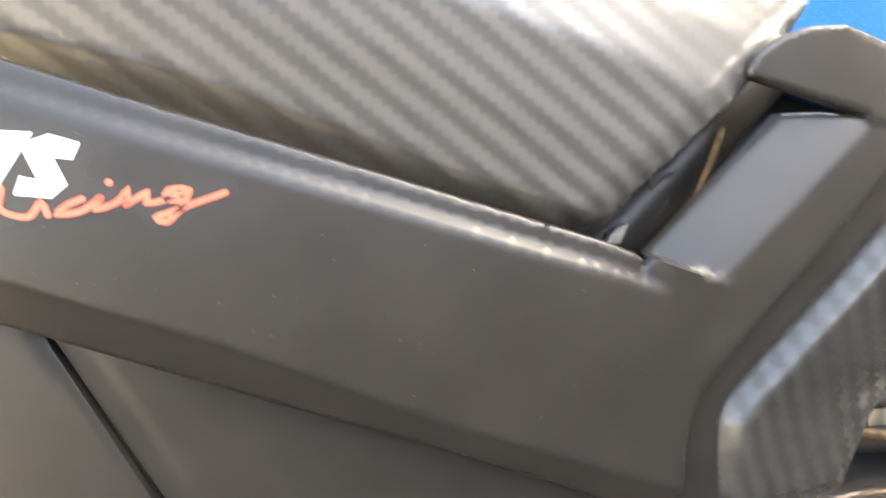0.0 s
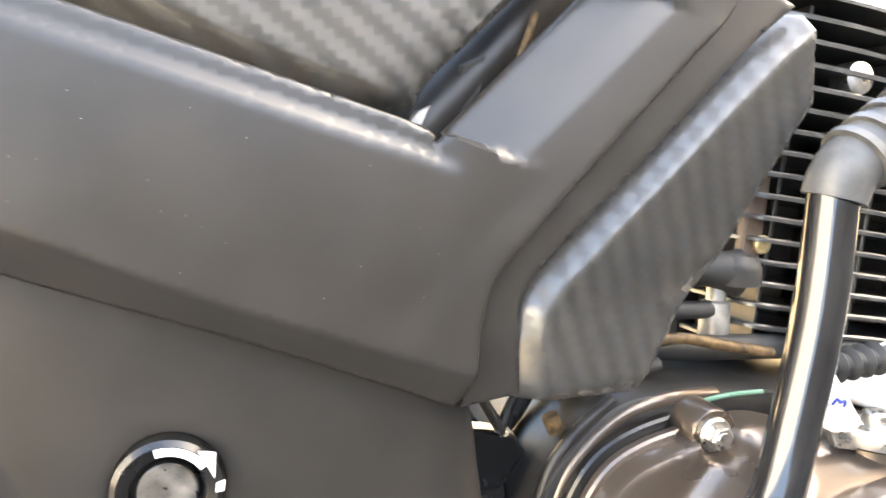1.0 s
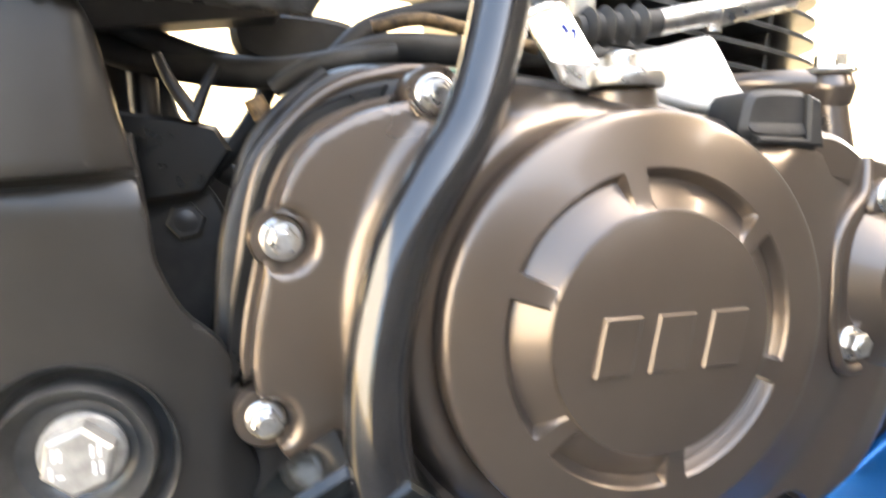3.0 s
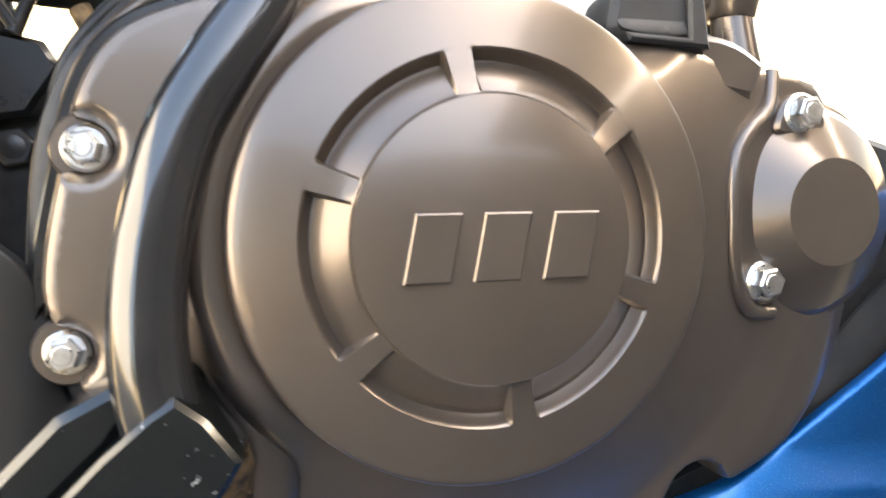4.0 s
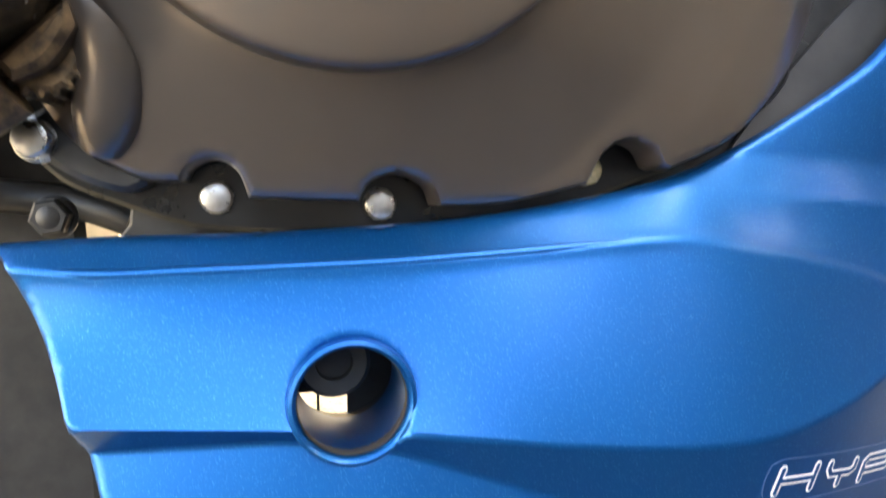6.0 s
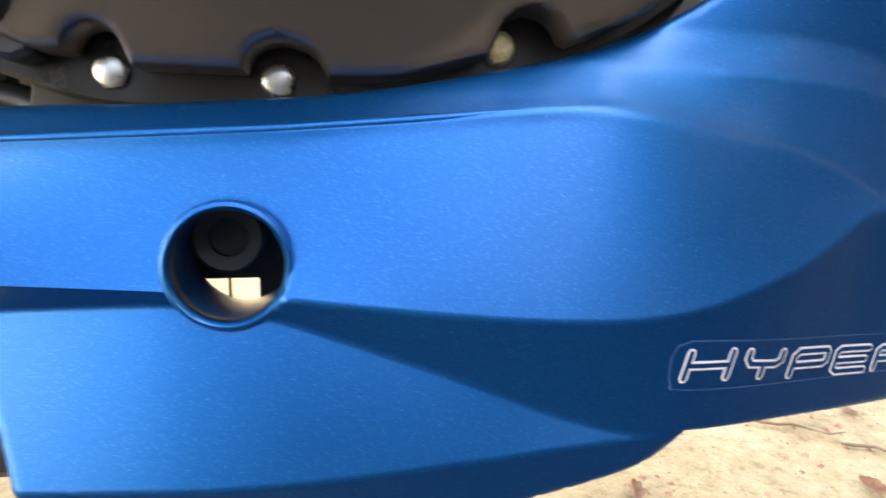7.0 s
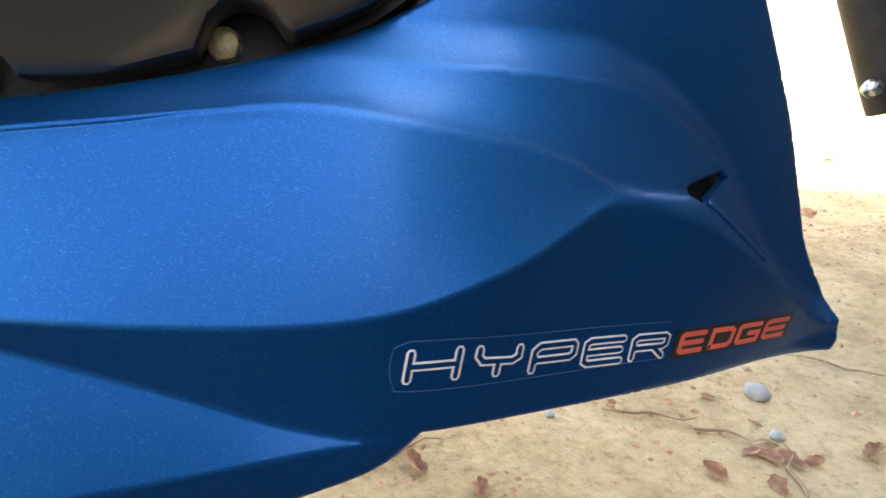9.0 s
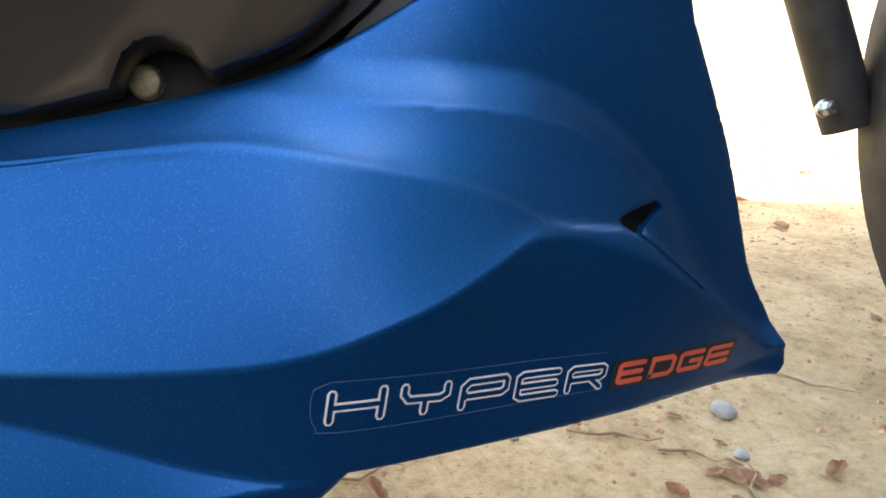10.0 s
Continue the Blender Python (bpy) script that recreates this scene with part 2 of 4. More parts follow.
def pipe(points, radius, n=14, step=4.0, flat=1.0, caps=True):
    """A round bar along points (x, y, z) in mm; radius a number or one per point."""
    pts = np.array(points, float)
    rad = np.full(len(pts), radius, float) if np.isscalar(radius) else np.array(radius, float)
    line, rr = [], []
    for k in range(len(pts) - 1):
        a, b, c, d = pts[max(k - 1, 0)], pts[k], pts[k + 1], pts[min(k + 2, len(pts) - 1)]
        m = max(1, int(np.linalg.norm(c - b) / step))
        for i in range(m):
            t = i / m
            line.append(0.5 * (2 * b + (c - a) * t + (2 * a - 5 * b + 4 * c - d) * t * t + (3 * b - a - 3 * c + d) * t**3))
            rr.append(rad[k] * (1 - t) + rad[k + 1] * t)
    line.append(pts[-1])
    rr.append(rad[-1])
    line = np.array(line)
    bm, rings = bmesh.new(), []
    up = np.array((0.3, 1.0, 0.2))
    for k in range(len(line)):
        d = line[min(k + 1, len(line) - 1)] - line[max(k - 1, 0)]
        d = d / np.linalg.norm(d)
        s = np.cross(d, up)
        s /= np.linalg.norm(s)
        u = np.cross(s, d)
        up = u
        rings.append([bm.verts.new((line[k] + rr[k] * (math.cos(a) * s + flat * math.sin(a) * u)) * MM) for a in (2 * math.pi * i / n for i in range(n))])
    for a, b in zip(rings, rings[1:]):
        for i in range(n):
            bm.faces.new([a[i], a[(i + 1) % n], b[(i + 1) % n], b[i]])
    if caps:
        bm.faces.new(rings[0][::-1])
        bm.faces.new(rings[-1])
    bmesh.ops.recalc_face_normals(bm, faces=bm.faces)
    return bm


def slab(loop, y0, y1, bevel=0.6):
    """A plate with outline (x, z), front at y0, back at y1, bevelled in front."""
    loop = np.asarray(loop, float)
    bm = bmesh.new()
    area = 0.5 * np.sum(loop[:, 0] * np.roll(loop[:, 1], -1) - np.roll(loop[:, 0], -1) * loop[:, 1])
    if area < 0:
        loop = loop[::-1]
    d1, d2 = loop - np.roll(loop, 1, 0), np.roll(loop, -1, 0) - loop
    d1 /= np.maximum(np.linalg.norm(d1, axis=1), 1e-6)[:, None]
    d2 /= np.maximum(np.linalg.norm(d2, axis=1), 1e-6)[:, None]
    nrm = np.stack([-(d1 + d2)[:, 1], (d1 + d2)[:, 0]], 1)
    nrm /= np.maximum((nrm * nrm).sum(1), 0.3)[:, None] / 2
    rows = [(0.0, y1), (0.0, y0 + bevel), (bevel, y0)]
    rings = [[bm.verts.new((x * MM, y * MM, z * MM)) for x, z in loop + inset * nrm] for inset, y in rows]
    n = len(loop)
    for a, b in zip(rings, rings[1:]):
        for i in range(n):
            bm.faces.new([a[i], a[(i + 1) % n], b[(i + 1) % n], b[i]])
    bm.faces.new(rings[-1])
    bm.faces.new(rings[0][::-1])
    return bm


def move(bm, m):
    bmesh.ops.transform(bm, matrix=m, verts=bm.verts)
    return bm


def part(name, bm, mat, parent, label="", sharp=38):
    me = bpy.data.meshes.new(name)
    bm.to_mesh(me)
    bm.free()
    me.materials.append(mat)
    me.shade_smooth()
    me.set_sharp_from_angle(angle=radians(sharp))
    ob = new(name, me)
    ob.parent = parent
    if label:
        ob["label"] = label
    return ob


def holder(name, parent, label=""):
    ob = new(name)
    ob.parent = parent
    if label:
        ob["label"] = label
    return ob


def lines(x, z, rows):
    """Depth at (x, z) from lines that run along x, top to bottom: each a list of (x, z, y)."""
    zz = [np.interp(x, [p[0] for p in row], [p[1] for p in row]) for row in rows]
    yy = [np.interp(x, [p[0] for p in row], [p[2] for p in row]) for row in rows]
    for k in range(len(zz) - 1):
        if z >= zz[k + 1] or k == len(zz) - 2:
            t = (zz[k] - z) / max(zz[k] - zz[k + 1], 1e-3)
            return yy[k] + (yy[k + 1] - yy[k]) * max(min(t, 1.0), 0.0), k, max(min(t, 1.0), 0.0)


def sstep(a, b, v):
    t = max(0.0, min(1.0, (v - a) / (b - a)))
    return t * t * (3 - 2 * t)


def hexagon(cx, cz, af, turn=0.0):
    r = af / math.sqrt(3)
    return np.array([(cx + r * math.cos(radians(60 * k + turn)), cz + r * math.sin(radians(60 * k + turn))) for k in range(6)])


# ---- ground and surroundings ----
def ground_material():
    m = material("sandy_ground", (0.5, 0.42, 0.3), 0.9)
    n, l = m.node_tree.nodes, m.node_tree.links
    a = ramp_node(m, noise_node(m, 7.0, 9.0, 0.72).outputs["Fac"], [(0.3, (0.37, 0.26, 0.135)), (0.5, (0.62, 0.475, 0.265)), (0.7, (0.72, 0.585, 0.37))])
    b = ramp_node(m, noise_node(m, 75.0, 8.0, 0.78).outputs["Fac"], [(0.33, (0.48, 0.44, 0.38)), (0.45, (0.84, 0.82, 0.79)), (0.62, (1.0, 1.0, 1.0))])
    mix = n.new("ShaderNodeMix")
    mix.data_type, mix.blend_type = "RGBA", "MULTIPLY"
    mix.inputs["Factor"].default_value = 1.0
    l.new(a.outputs[0], mix.inputs["A"])
    l.new(b.outputs[0], mix.inputs["B"])
    l.new(mix.outputs["Result"], n["Principled BSDF"].inputs["Base Color"])
    bump = n.new("ShaderNodeBump")
    bump.inputs["Strength"].default_value, bump.inputs["Distance"].default_value = 0.8, 0.008
    l.new(noise_node(m, 90.0, 8.0, 0.7).outputs["Fac"], bump.inputs["Height"])
    l.new(bump.outputs[0], n["Principled BSDF"].inputs["Normal"])
    return m


def build_ground():
    bm = bmesh.new()
    xs = np.concatenate([[-400, -60, -12, -4], np.arange(-1.6, 2.61, 0.03), [4, 8, 20, 60, 400]])
    ys = np.concatenate([[-400, -60, -12, -5, -3], np.arange(-1.2, 2.41, 0.03), [3.2, 5, 9, 20, 60, 400]])
    grid = []
    for x in xs:
        row = []
        for y in ys:
            near = 1.0 if -1.7 < x < 2.7 and -1.3 < y < 2.5 else 0.0
            h = near * (0.010 * noise.noise((x * 2.2, y * 2.2, 0.3)) + 0.004 * noise.noise((x * 11, y * 11, 1.7)))
            row.append(bm.verts.new((x, y, h + min(4.0, 0.2 * max(0.0, y - 2.5)))))
        grid.append(row)
    for i in range(len(xs) - 1):
        for j in range(len(ys) - 1):
            bm.faces.new([grid[i][j], grid[i + 1][j], grid[i + 1][j + 1], grid[i][j + 1]])
    ob = part("ground", bm, ground_material(), None, "dry pale sandy earth with scattered grit", 180)
    tagged(ob, category="ground", kind="structure")


def ground_height(x, y):
    return 0.010 * noise.noise((x * 2.2, y * 2.2, 0.3)) + 0.004 * noise.noise((x * 11, y * 11, 1.7))


build_ground()

# unseen blocks added round the motorcycle: they shade it and shape its reflections
BLOCK_DARK = vary(material("dark_blocker", (0.09, 0.085, 0.075), 0.85), 2.0, (0.07, 0.066, 0.058), (0.11, 0.103, 0.092))


# PALE is the tone of the added block that bounces sunlight
PALE = vary(material("pale_bounce", (0.6, 0.6, 0.6), 0.85), 1.5, (0.54, 0.545, 0.55), (0.64, 0.645, 0.65))
# near-black tone that stands in for shaded ground in reflections
FLOOR_DARK = vary(material("dark_floor_tone", (0.03, 0.032, 0.035), 0.8), 3.0, (0.024, 0.026, 0.029), (0.036, 0.038, 0.041))


def plain_block(name, x0, x1, y0, y1, z0, z1, label, category, mat=BLOCK_DARK):
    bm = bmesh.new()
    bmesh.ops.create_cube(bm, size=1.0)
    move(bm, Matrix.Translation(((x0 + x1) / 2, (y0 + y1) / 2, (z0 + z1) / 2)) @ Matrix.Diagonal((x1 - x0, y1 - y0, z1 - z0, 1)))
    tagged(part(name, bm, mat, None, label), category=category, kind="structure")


# dark blocks added out of view against sun and bright low reflections
plain_block("shade_block_east", 1.6, 1.8, -3.0, 0.67, -0.05, 1.5, "unseen dark block added to shade the motorcycle from the east", "wall")
plain_block("shade_block_back", 2.2, 2.4, -3.0, -2.0, -0.05, 2.2, "unseen block added below the shading slab", "wall")
plain_block("reflection_block_south", -1.8, 2.4, -3.2, -3.0, -0.05, 2.1, "unseen dark block added to darken reflections in the motorcycle", "wall")
# pale reflector added out of view to brighten surfaces that face west
plain_block("bounce_block_west", -4.8, -4.5, -5.0, 1.2, -0.05, 3.2, "unseen pale block added to bounce sunlight onto the motorcycle", "wall", PALE)
# slab added out of view, only to cast the shade on the motorcycle
plain_block("roof", 1.06, 2.4, -3.0, 0.78, 2.2, 2.32, "unseen slab added to keep the sun off the motorcycle", "roof")
# floor added out of view over the sand, dark to dim its reflection
plain_block("dark_floor", -3.2, 1.6, -3.0, -0.03, -0.05, 0.02, "unseen dark floor added to darken reflections in the motorcycle", "pavement", FLOOR_DARK)

# ---- motorcycle ----
bike = new("motorcycle")
bike.matrix_world = BIKE
tagged(bike, "blue and black motorcycle leaning on its side stand", "motorcycle")


def hex_bolt(cx, cz, y, parent, af=10.0, flange=7.2, mat=ZINC, tall=5.0, turn=10.0, label="", dish=True):
    """A flanged hexagon bolt facing the viewer, its flange resting at depth y."""
    b = part("bolt", bezel([(0, y - 2), (flange - 1.2, y - 2), (flange, y - 1), (flange, y), (flange * 0.5, y + 6)], cx, cz, 28), mat, parent, label)
    head = slab(hexagon(cx, cz, af, turn), y - 2 - tall, y - 1.5, 0.8)
    part("bolt_head", head, mat, b)
    if dish:
        part("bolt_mark", bezel([(0, y - 2 - tall - 0.35), (af * 0.30, y - 2 - tall - 0.3), (af * 0.36, y - 2 - tall + 0.2)], cx, cz, 20), mat, b)
    return b


# -- belly pan --
PAN_ROWS = [
    [(-115, -60, 100), (34, -52, 82), (122, -40, 76), (160, 0, 70), (190, 18, 60), (205, 20, 46), (225, 22, 35), (245, 24, 28), (300, 24, 36), (360, 24, 64)],
    [(-115, -119, 58), (-75, -117, 58), (34, -113, 53), (122, -98, 51), (152, -97, 47), (194, -97, 47), (227, -101, 50), (252, -111, 53), (269, -123, 57), (287, -139, 62), (309, -168, 71), (330, -195, 80), (360, -216, 95)],
    [(-115, -128, 50), (-75, -129, 47), (34, -124, 42), (122, -109, 41), (152, -112, 38), (194, -114.4, 37), (227, -118, 40), (252, -127, 44), (269, -139, 48), (287, -154, 54), (309, -184, 65), (330, -205, 74), (360, -224, 90)],
    [(-115, -133, 46), (-98, -135, 43), (-75, -137, 40), (15, -133.6, 31), (62, -130.5, 29), (92, -127.8, 27), (114, -126.5, 26.5), (132, -127.2, 27), (160, -131.8, 28.5), (190, -138.4, 31), (211, -146, 32), (225, -155, 33), (240, -158, 36), (271, -160, 47), (324, -199, 70), (360, -225.5, 90)],
    [(-115, -160, 42), (-75, -158, 36.2), (0, -158, 27.8), (60, -158, 21), (110, -160, 17.4), (150, -162, 18), (192, -160, 25), (220, -158, 30), (240, -160, 35), (271, -166, 42), (324, -203, 67), (360, -226, 89)],
    [(-115, -179, 28), (-76, -179, 24), (-18, -182, 20), (17, -185, 16), (61, -190, 12), (93, -192.6, 9), (124, -193.5, 7.5), (146, -191, 8.5), (167, -185, 11), (184, -179.5, 15), (208, -168, 23), (220, -160, 29), (240, -164, 33), (271, -174, 38), (298, -189, 50), (324, -210, 65), (360, -227, 88)],
    [(-115, -191, 37), (-76, -189, 33), (-18, -187, 25), (13, -191, 21), (43, -202, 20.5), (74, -214, 20), (102, -226, 20), (129, -234.5, 19.5), (150, -236, 20), (221, -238, 40), (274, -239, 59), (330, -236, 78), (360, -233, 90)],
    [(-115, -240, 22), (0, -240.5, 9), (40, -239.5, 10.5), (77, -238, 13.5), (116, -236, 17), (131, -236, 19.5), (150, -237, 21), (221, -239.5, 42), (274, -241, 61), (330, -239, 79), (360, -238, 90.5)],
    [(-115, -266, 33), (60, -266, 22), (90, -258, 22), (133, -248, 22.5), (150, -239.5, 23), (221, -242, 48), (274, -243, 66), (330, -242, 82), (360, -243, 91.5)],
]
PAN_X = np.arange(-140.0, 390.0, 1.0)


def smooth_row(row, column, reach):
    """One line of the pan along x, its bends rounded."""
    far = np.arange(-200.0, 450.0, 1.0)
    v = np.interp(far, [p[0] for p in row], [p[column] for p in row])
    for _ in range(3):
        v = np.convolve(np.pad(v, reach, "edge"), np.ones(2 * reach + 1) / (2 * reach + 1), "valid")
    return v[60:590]


PAN_Z = np.array([smooth_row(row, 1, 5) for row in PAN_ROWS])
PAN_Y = np.array([smooth_row(row, 2, 15) for row in PAN_ROWS])


def pan_depth(x, z):
    i = min(max(x + 140.0, 0.0), 528.0)
    k, f = int(i), i - int(i)
    zz = PAN_Z[:, k] * (1 - f) + PAN_Z[:, k + 1] * f
    yy = PAN_Y[:, k] * (1 - f) + PAN_Y[:, k + 1] * f
    for r in range(len(zz) - 2):
        if z >= zz[r + 1]:
            break
    else:
        r = len(zz) - 2
    if r in (3, 4) and zz[3] - zz[5] > 6:
        # the lens swells between its two creases
        t = min(max((zz[3] - z) / (zz[3] - zz[5]), 0.0), 1.0)
        m = min(max((zz[3] - zz[4]) / (zz[3] - zz[5]), 0.3), 0.7)
        bow = (yy[4] - yy[3] - m * (yy[5] - yy[3])) / (m * (m - 1))
        lift = 1.9 * sstep(95, 150, x) * sstep(0.0, 2.4, zz[3] - z) * (1 - t * t)
        return yy[3] - lift + t * (yy[5] - yy[3]) + bow * t * (t - 1) - 0.5 * math.exp(-(((z - zz[3]) / 2.4) ** 2)) * (1 - sstep(110, 190, x))
    t = min(max((zz[r] - z) / max(zz[r] - zz[r + 1], 1e-3), 0.0), 1.0)
    if r == 1:
        t -= 0.55 * t * (1 - t) * sstep(140, 180, x)
    valley = 4.0 * t * (1 - t) * sstep(90, 180, x) * (1 - sstep(235, 275, x)) if r == 2 else 0.0
    bead = 0.5 * math.exp(-(((z - zz[3]) / 2.4) ** 2)) * (1 - sstep(110, 190, x))
    return yy[r] + (yy[r + 1] - yy[r]) * t + valley - bead


def build_pan():
    outline = spl([(-108, -128, 1), (-75, -126), (-23, -124.6), (34, -121), (76, -115), (122, -105), (158, -90), (197, -67), (214, -51), (222, -34), (214, -12), (202, 4), (200, 16, 1),
                   (287, 15, 1), (289, -30), (299, -72), (307, -90), (327, -128), (341, -162), (351, -188), (366.5, -212), (372, -224), (374.5, -238), (371, -243.5, 1),
                   (322, -241), (274, -241), (221, -238), (150, -235.5, 1), (134, -247), (90, -257), (40, -264), (-54, -265, 1), (-61, -244), (-68.5, -220), (-77, -190), (-86, -166), (-94, -148), (-102, -133, 1)], 3.0)
    hole = ring_line(0.5, -175, 17.8, 48)
    creases = [np.stack([PAN_X[20:-30:2], PAN_Z[r, 20:-30:2]], 1) for r in (2, 3, 5, 6, 7)]
    creases += [c + np.array((0.0, off)) for c in creases[1:] for off in (1.5, -1.5, 3.1, -3.1)]
    creases[0] = creases[0][creases[0][:, 0] > 165]
    creases = [c[(c[:, 0] < 222) | (np.abs(c[:, 1] + 200) > 45)] for c in creases]
    vent = spl([(261.5, -157.5), (270, -154.6), (281, -152, 1), (285, -154.4, 1), (277, -159.4), (268.6, -164, 1), (263.5, -161.6)], 2.0)
    pan = part("belly_pan", relief([outline, hole, vent], pan_depth, 2.1, 3.0, 2.0, creases, 0), BLUE, bike, "satin metallic blue moulded belly pan", 62)
    # collar round the mounting hole and what shows inside it
    part("hole_collar", bezel([(16.9, 21.5), (17.3, 20), (18.2, 19.2), (19.4, 19.6), (20, 22), (18.0, 24), (17.4, 28), (17.4, 60)], 0.5, -175, 48), BLUE, pan)
    part("mount_bush", bezel([(0, 50), (6, 50), (6.5, 48), (11, 47), (12.5, 49), (12.5, 73)], -3.5, -169, 36), RUBBER, pan, "black rubber mounting bush")
    part("hole_tube", bezel([(16.6, 24), (16.9, 22.5), (17.1, 25), (21, 76)], 0.5, -175, 40), RUBBER, pan)
    part("hole_plate", relief([ring_line(-4, -180, 32, 40), spl([(-18, -187, 1), (-8.5, -187, 1), (-8.5, -202, 1), (-18, -200, 1)], 4.0), spl([(-7.5, -187, 1), (3, -187, 1), (3, -200, 1), (-7.5, -202, 1)], 4.0)], lambda x, z: 75.0, 6.0, 2.0, 0.0), RUBBER, pan)
    part("pan_liner", relief([spl([(140, -110, 1), (236, 0, 1), (292, 0, 1), (322, -160), (335, -205, 1), (250, -225, 1), (150, -225, 1)], 6.0)], lambda x, z: pan_depth(x, z) + 12, 8.0, 2.0, 0.0), DARK_PLASTIC, pan)
    # flat vane below the front vent
    part("vent_vane", relief([spl([(269.0, -163.9, 1), (277, -159.2, 1), (285.2, -154.2, 1), (296, -163, 1), (307, -180, 1), (305.5, -189.5, 1), (286, -176.5, 1)], 2.5)],
                             lambda x, z: pan_depth(x, z) - 0.25, 2.5, 2.0, 0.3), BLUE, pan)
    part("vane_edge", pipe([(x, pan_depth(x, z) - 0.3, z) for x, z in ((268.2, -163.6), (280, -172), (292, -180.5), (305.5, -189.8))], 0.55, 8, 3.0), BLUE, pan)
    # rounded bead that runs along the upper crease
    run = [(x, np.interp(x + 140, np.arange(530), PAN_Z[3])) for x in np.arange(-101.0, 132.0, 8.0)]
    part("edge_bead", pipe([(x, pan_depth(x, z) + 1.45, z) for x, z in run], [1.7 * (1 - sstep(60, 132, x)) * sstep(-101, -78, x) + 0.05 for x, z in run], 14, 3.0), BLUE, pan)
    return pan


pan = build_pan()

# -- clutch cover --
UPPER_BOLT = (-64.0, 86.0)


def cover_depth(x, z):
    r, a = math.hypot(x, z), math.degrees(math.atan2(z, x)) % 360
    left = sstep(88, 128, a) * (1 - sstep(212, 236, a))
    low = sstep(212, 236, a) * (1 - sstep(270, 360, a))
    top = sstep(38, 80, a) * (1 - sstep(88, 128, a))
    rest = max(0.0, 1 - left - low - top)
    y_left = np.interp(r, [76, 78, 80, 86, 90, 94, 97, 100, 104, 150], [15, 12, 10.5, 10.8, 14, 26, 39, 45.5, 47.5, 49.5])
    y_low = np.interp(r, [76, 79, 84, 116, 126], [15, 16, 18.5, 38.5, 44])
    y_right = np.interp(r, [74, 80, 120, 150, 168, 190], [12, 15, 26, 31, 38, 54])
    y_top = np.interp(r, [76, 82, 88, 97, 110, 130], [14, 22, 44, 70, 82, 90])
    y = (left * y_left + low * y_low + top * y_top + rest * y_right) / (left + low + top + rest)
    # round seats sunk round the bolts
    for bx, bz, deep, wide in ((*UPPER_BOLT, 56.0, 9.4), (-123.6, 32.1, 60.0, 9.8), (-132.2, -36.5, 59.0, 9.2)):
        y += (1 - sstep(wide - 1.0, wide + 1.6, math.hypot(x - bx, z - bz))) * max(0.0, deep - y)
    return y


def build_cover():
    outline = spl([(-136, -22), (-136, -4), (-131, 21), (-124, 50), (-112.5, 68.5), (-95, 78.5), (-70, 85), (-48, 90), (-30, 90), (-22, 88, 1), (28, 88, 1), (32, 82), (46, 79), (62, 74), (88, 66, 1),
                   (150, 58, 1), (172, 30), (184, -12), (182, -32), (176, -52), (163, -72), (142, -91), (115, -103, 1), (112, -102), (107, -95.5), (98, -93), (90, -97), (86, -104),
                   (84, -108.5, 1), (55, -115), (31, -116, 1), (27, -109), (17, -105.5), (8, -108), (4.5, -114.5, 1), (-30, -113.5, 1), (-33, -105), (-40, -101.5), (-47, -104), (-50, -108.5, 1),
                   (-62, -108), (-76, -101), (-86, -92), (-98, -72), (-112, -58), (-126, -50)], 1.8)
    cover = part("clutch_cover", relief([outline], cover_depth, 2.0, 16.0, 3.2, (), 2), BRONZE, bike, "satin bronze-grey painted clutch cover casting", 32)
    # hub plate with six recesses
    bm, rings = bmesh.new(), []
    radii = [(0, -9.5), (10, -9.3), (20, -8.7), (30, -7.7), (38, -6.6), (43, -5.6)]
    angles = []
    for k in range(6):
        c = 40 + 60 * k
        angles += [c - 5.3, c - 4.7, c - 4.1, c, c + 4.1, c + 4.7, c + 5.3] + [c + 5.3 + 49.4 * i / 10 for i in range(1, 10)]

    def height(r, a):
        off = abs((a - 40 + 30) % 60 - 30)
        dome = np.interp(r, [p[0] for p in radii], [p[1] for p in radii])
        if r <= 43:
            return dome
        plate = np.interp(r, [43, 46, 58, 70, 75, 76.6, 77.5, 77.9, 78], [-4.6, -2.8, -0.4, 2.0, 3.2, 3.8, 4.8, 6.5, 24])
        floor = np.interp(r, [43, 44, 54.0, 54.6, 57.6], [-5.2, -3.8, 4.0, 3.9, -0.3])
        w = sstep(4.1, 5.3, off) * (1 - sstep(57.0, 57.9, r))
        return plate * (1 - w) + floor * w

    samples = [10, 20, 30, 38, 42, 43, 43.6, 44.2, 48, 52, 53.6, 54.3, 55.2, 56.6, 57.3, 57.9, 58.6, 62, 66, 70, 73, 75, 76, 76.8, 77.5, 77.9, 78]
    mid = bm.verts.new((0, -9.5 * MM, 0))
    for r in samples:
        rings.append([bm.verts.new((r * math.cos(radians(a)) * MM, height(r, a) * MM, r * math.sin(radians(a)) * MM)) for a in angles])
    n = len(angles)
    for i in range(n):
        bm.faces.new([mid, rings[0][(i + 1) % n], rings[0][i]][::-1])
        for a, b in zip(rings, rings[1:]):
            bm.faces.new([a[i], a[(i + 1) % n], b[(i + 1) % n], b[i]][::-1])
    bmesh.ops.recalc_face_normals(bm, faces=bm.faces)
    plate = part("hub_plate", bm, BRONZE, cover, "round cover plate with six sunken windows", 30)
    # flanges stepped back behind the cover
    def behind_cover(off, first, last):
        d = np.roll(outline, -2, 0) - np.roll(outline, 2, 0)
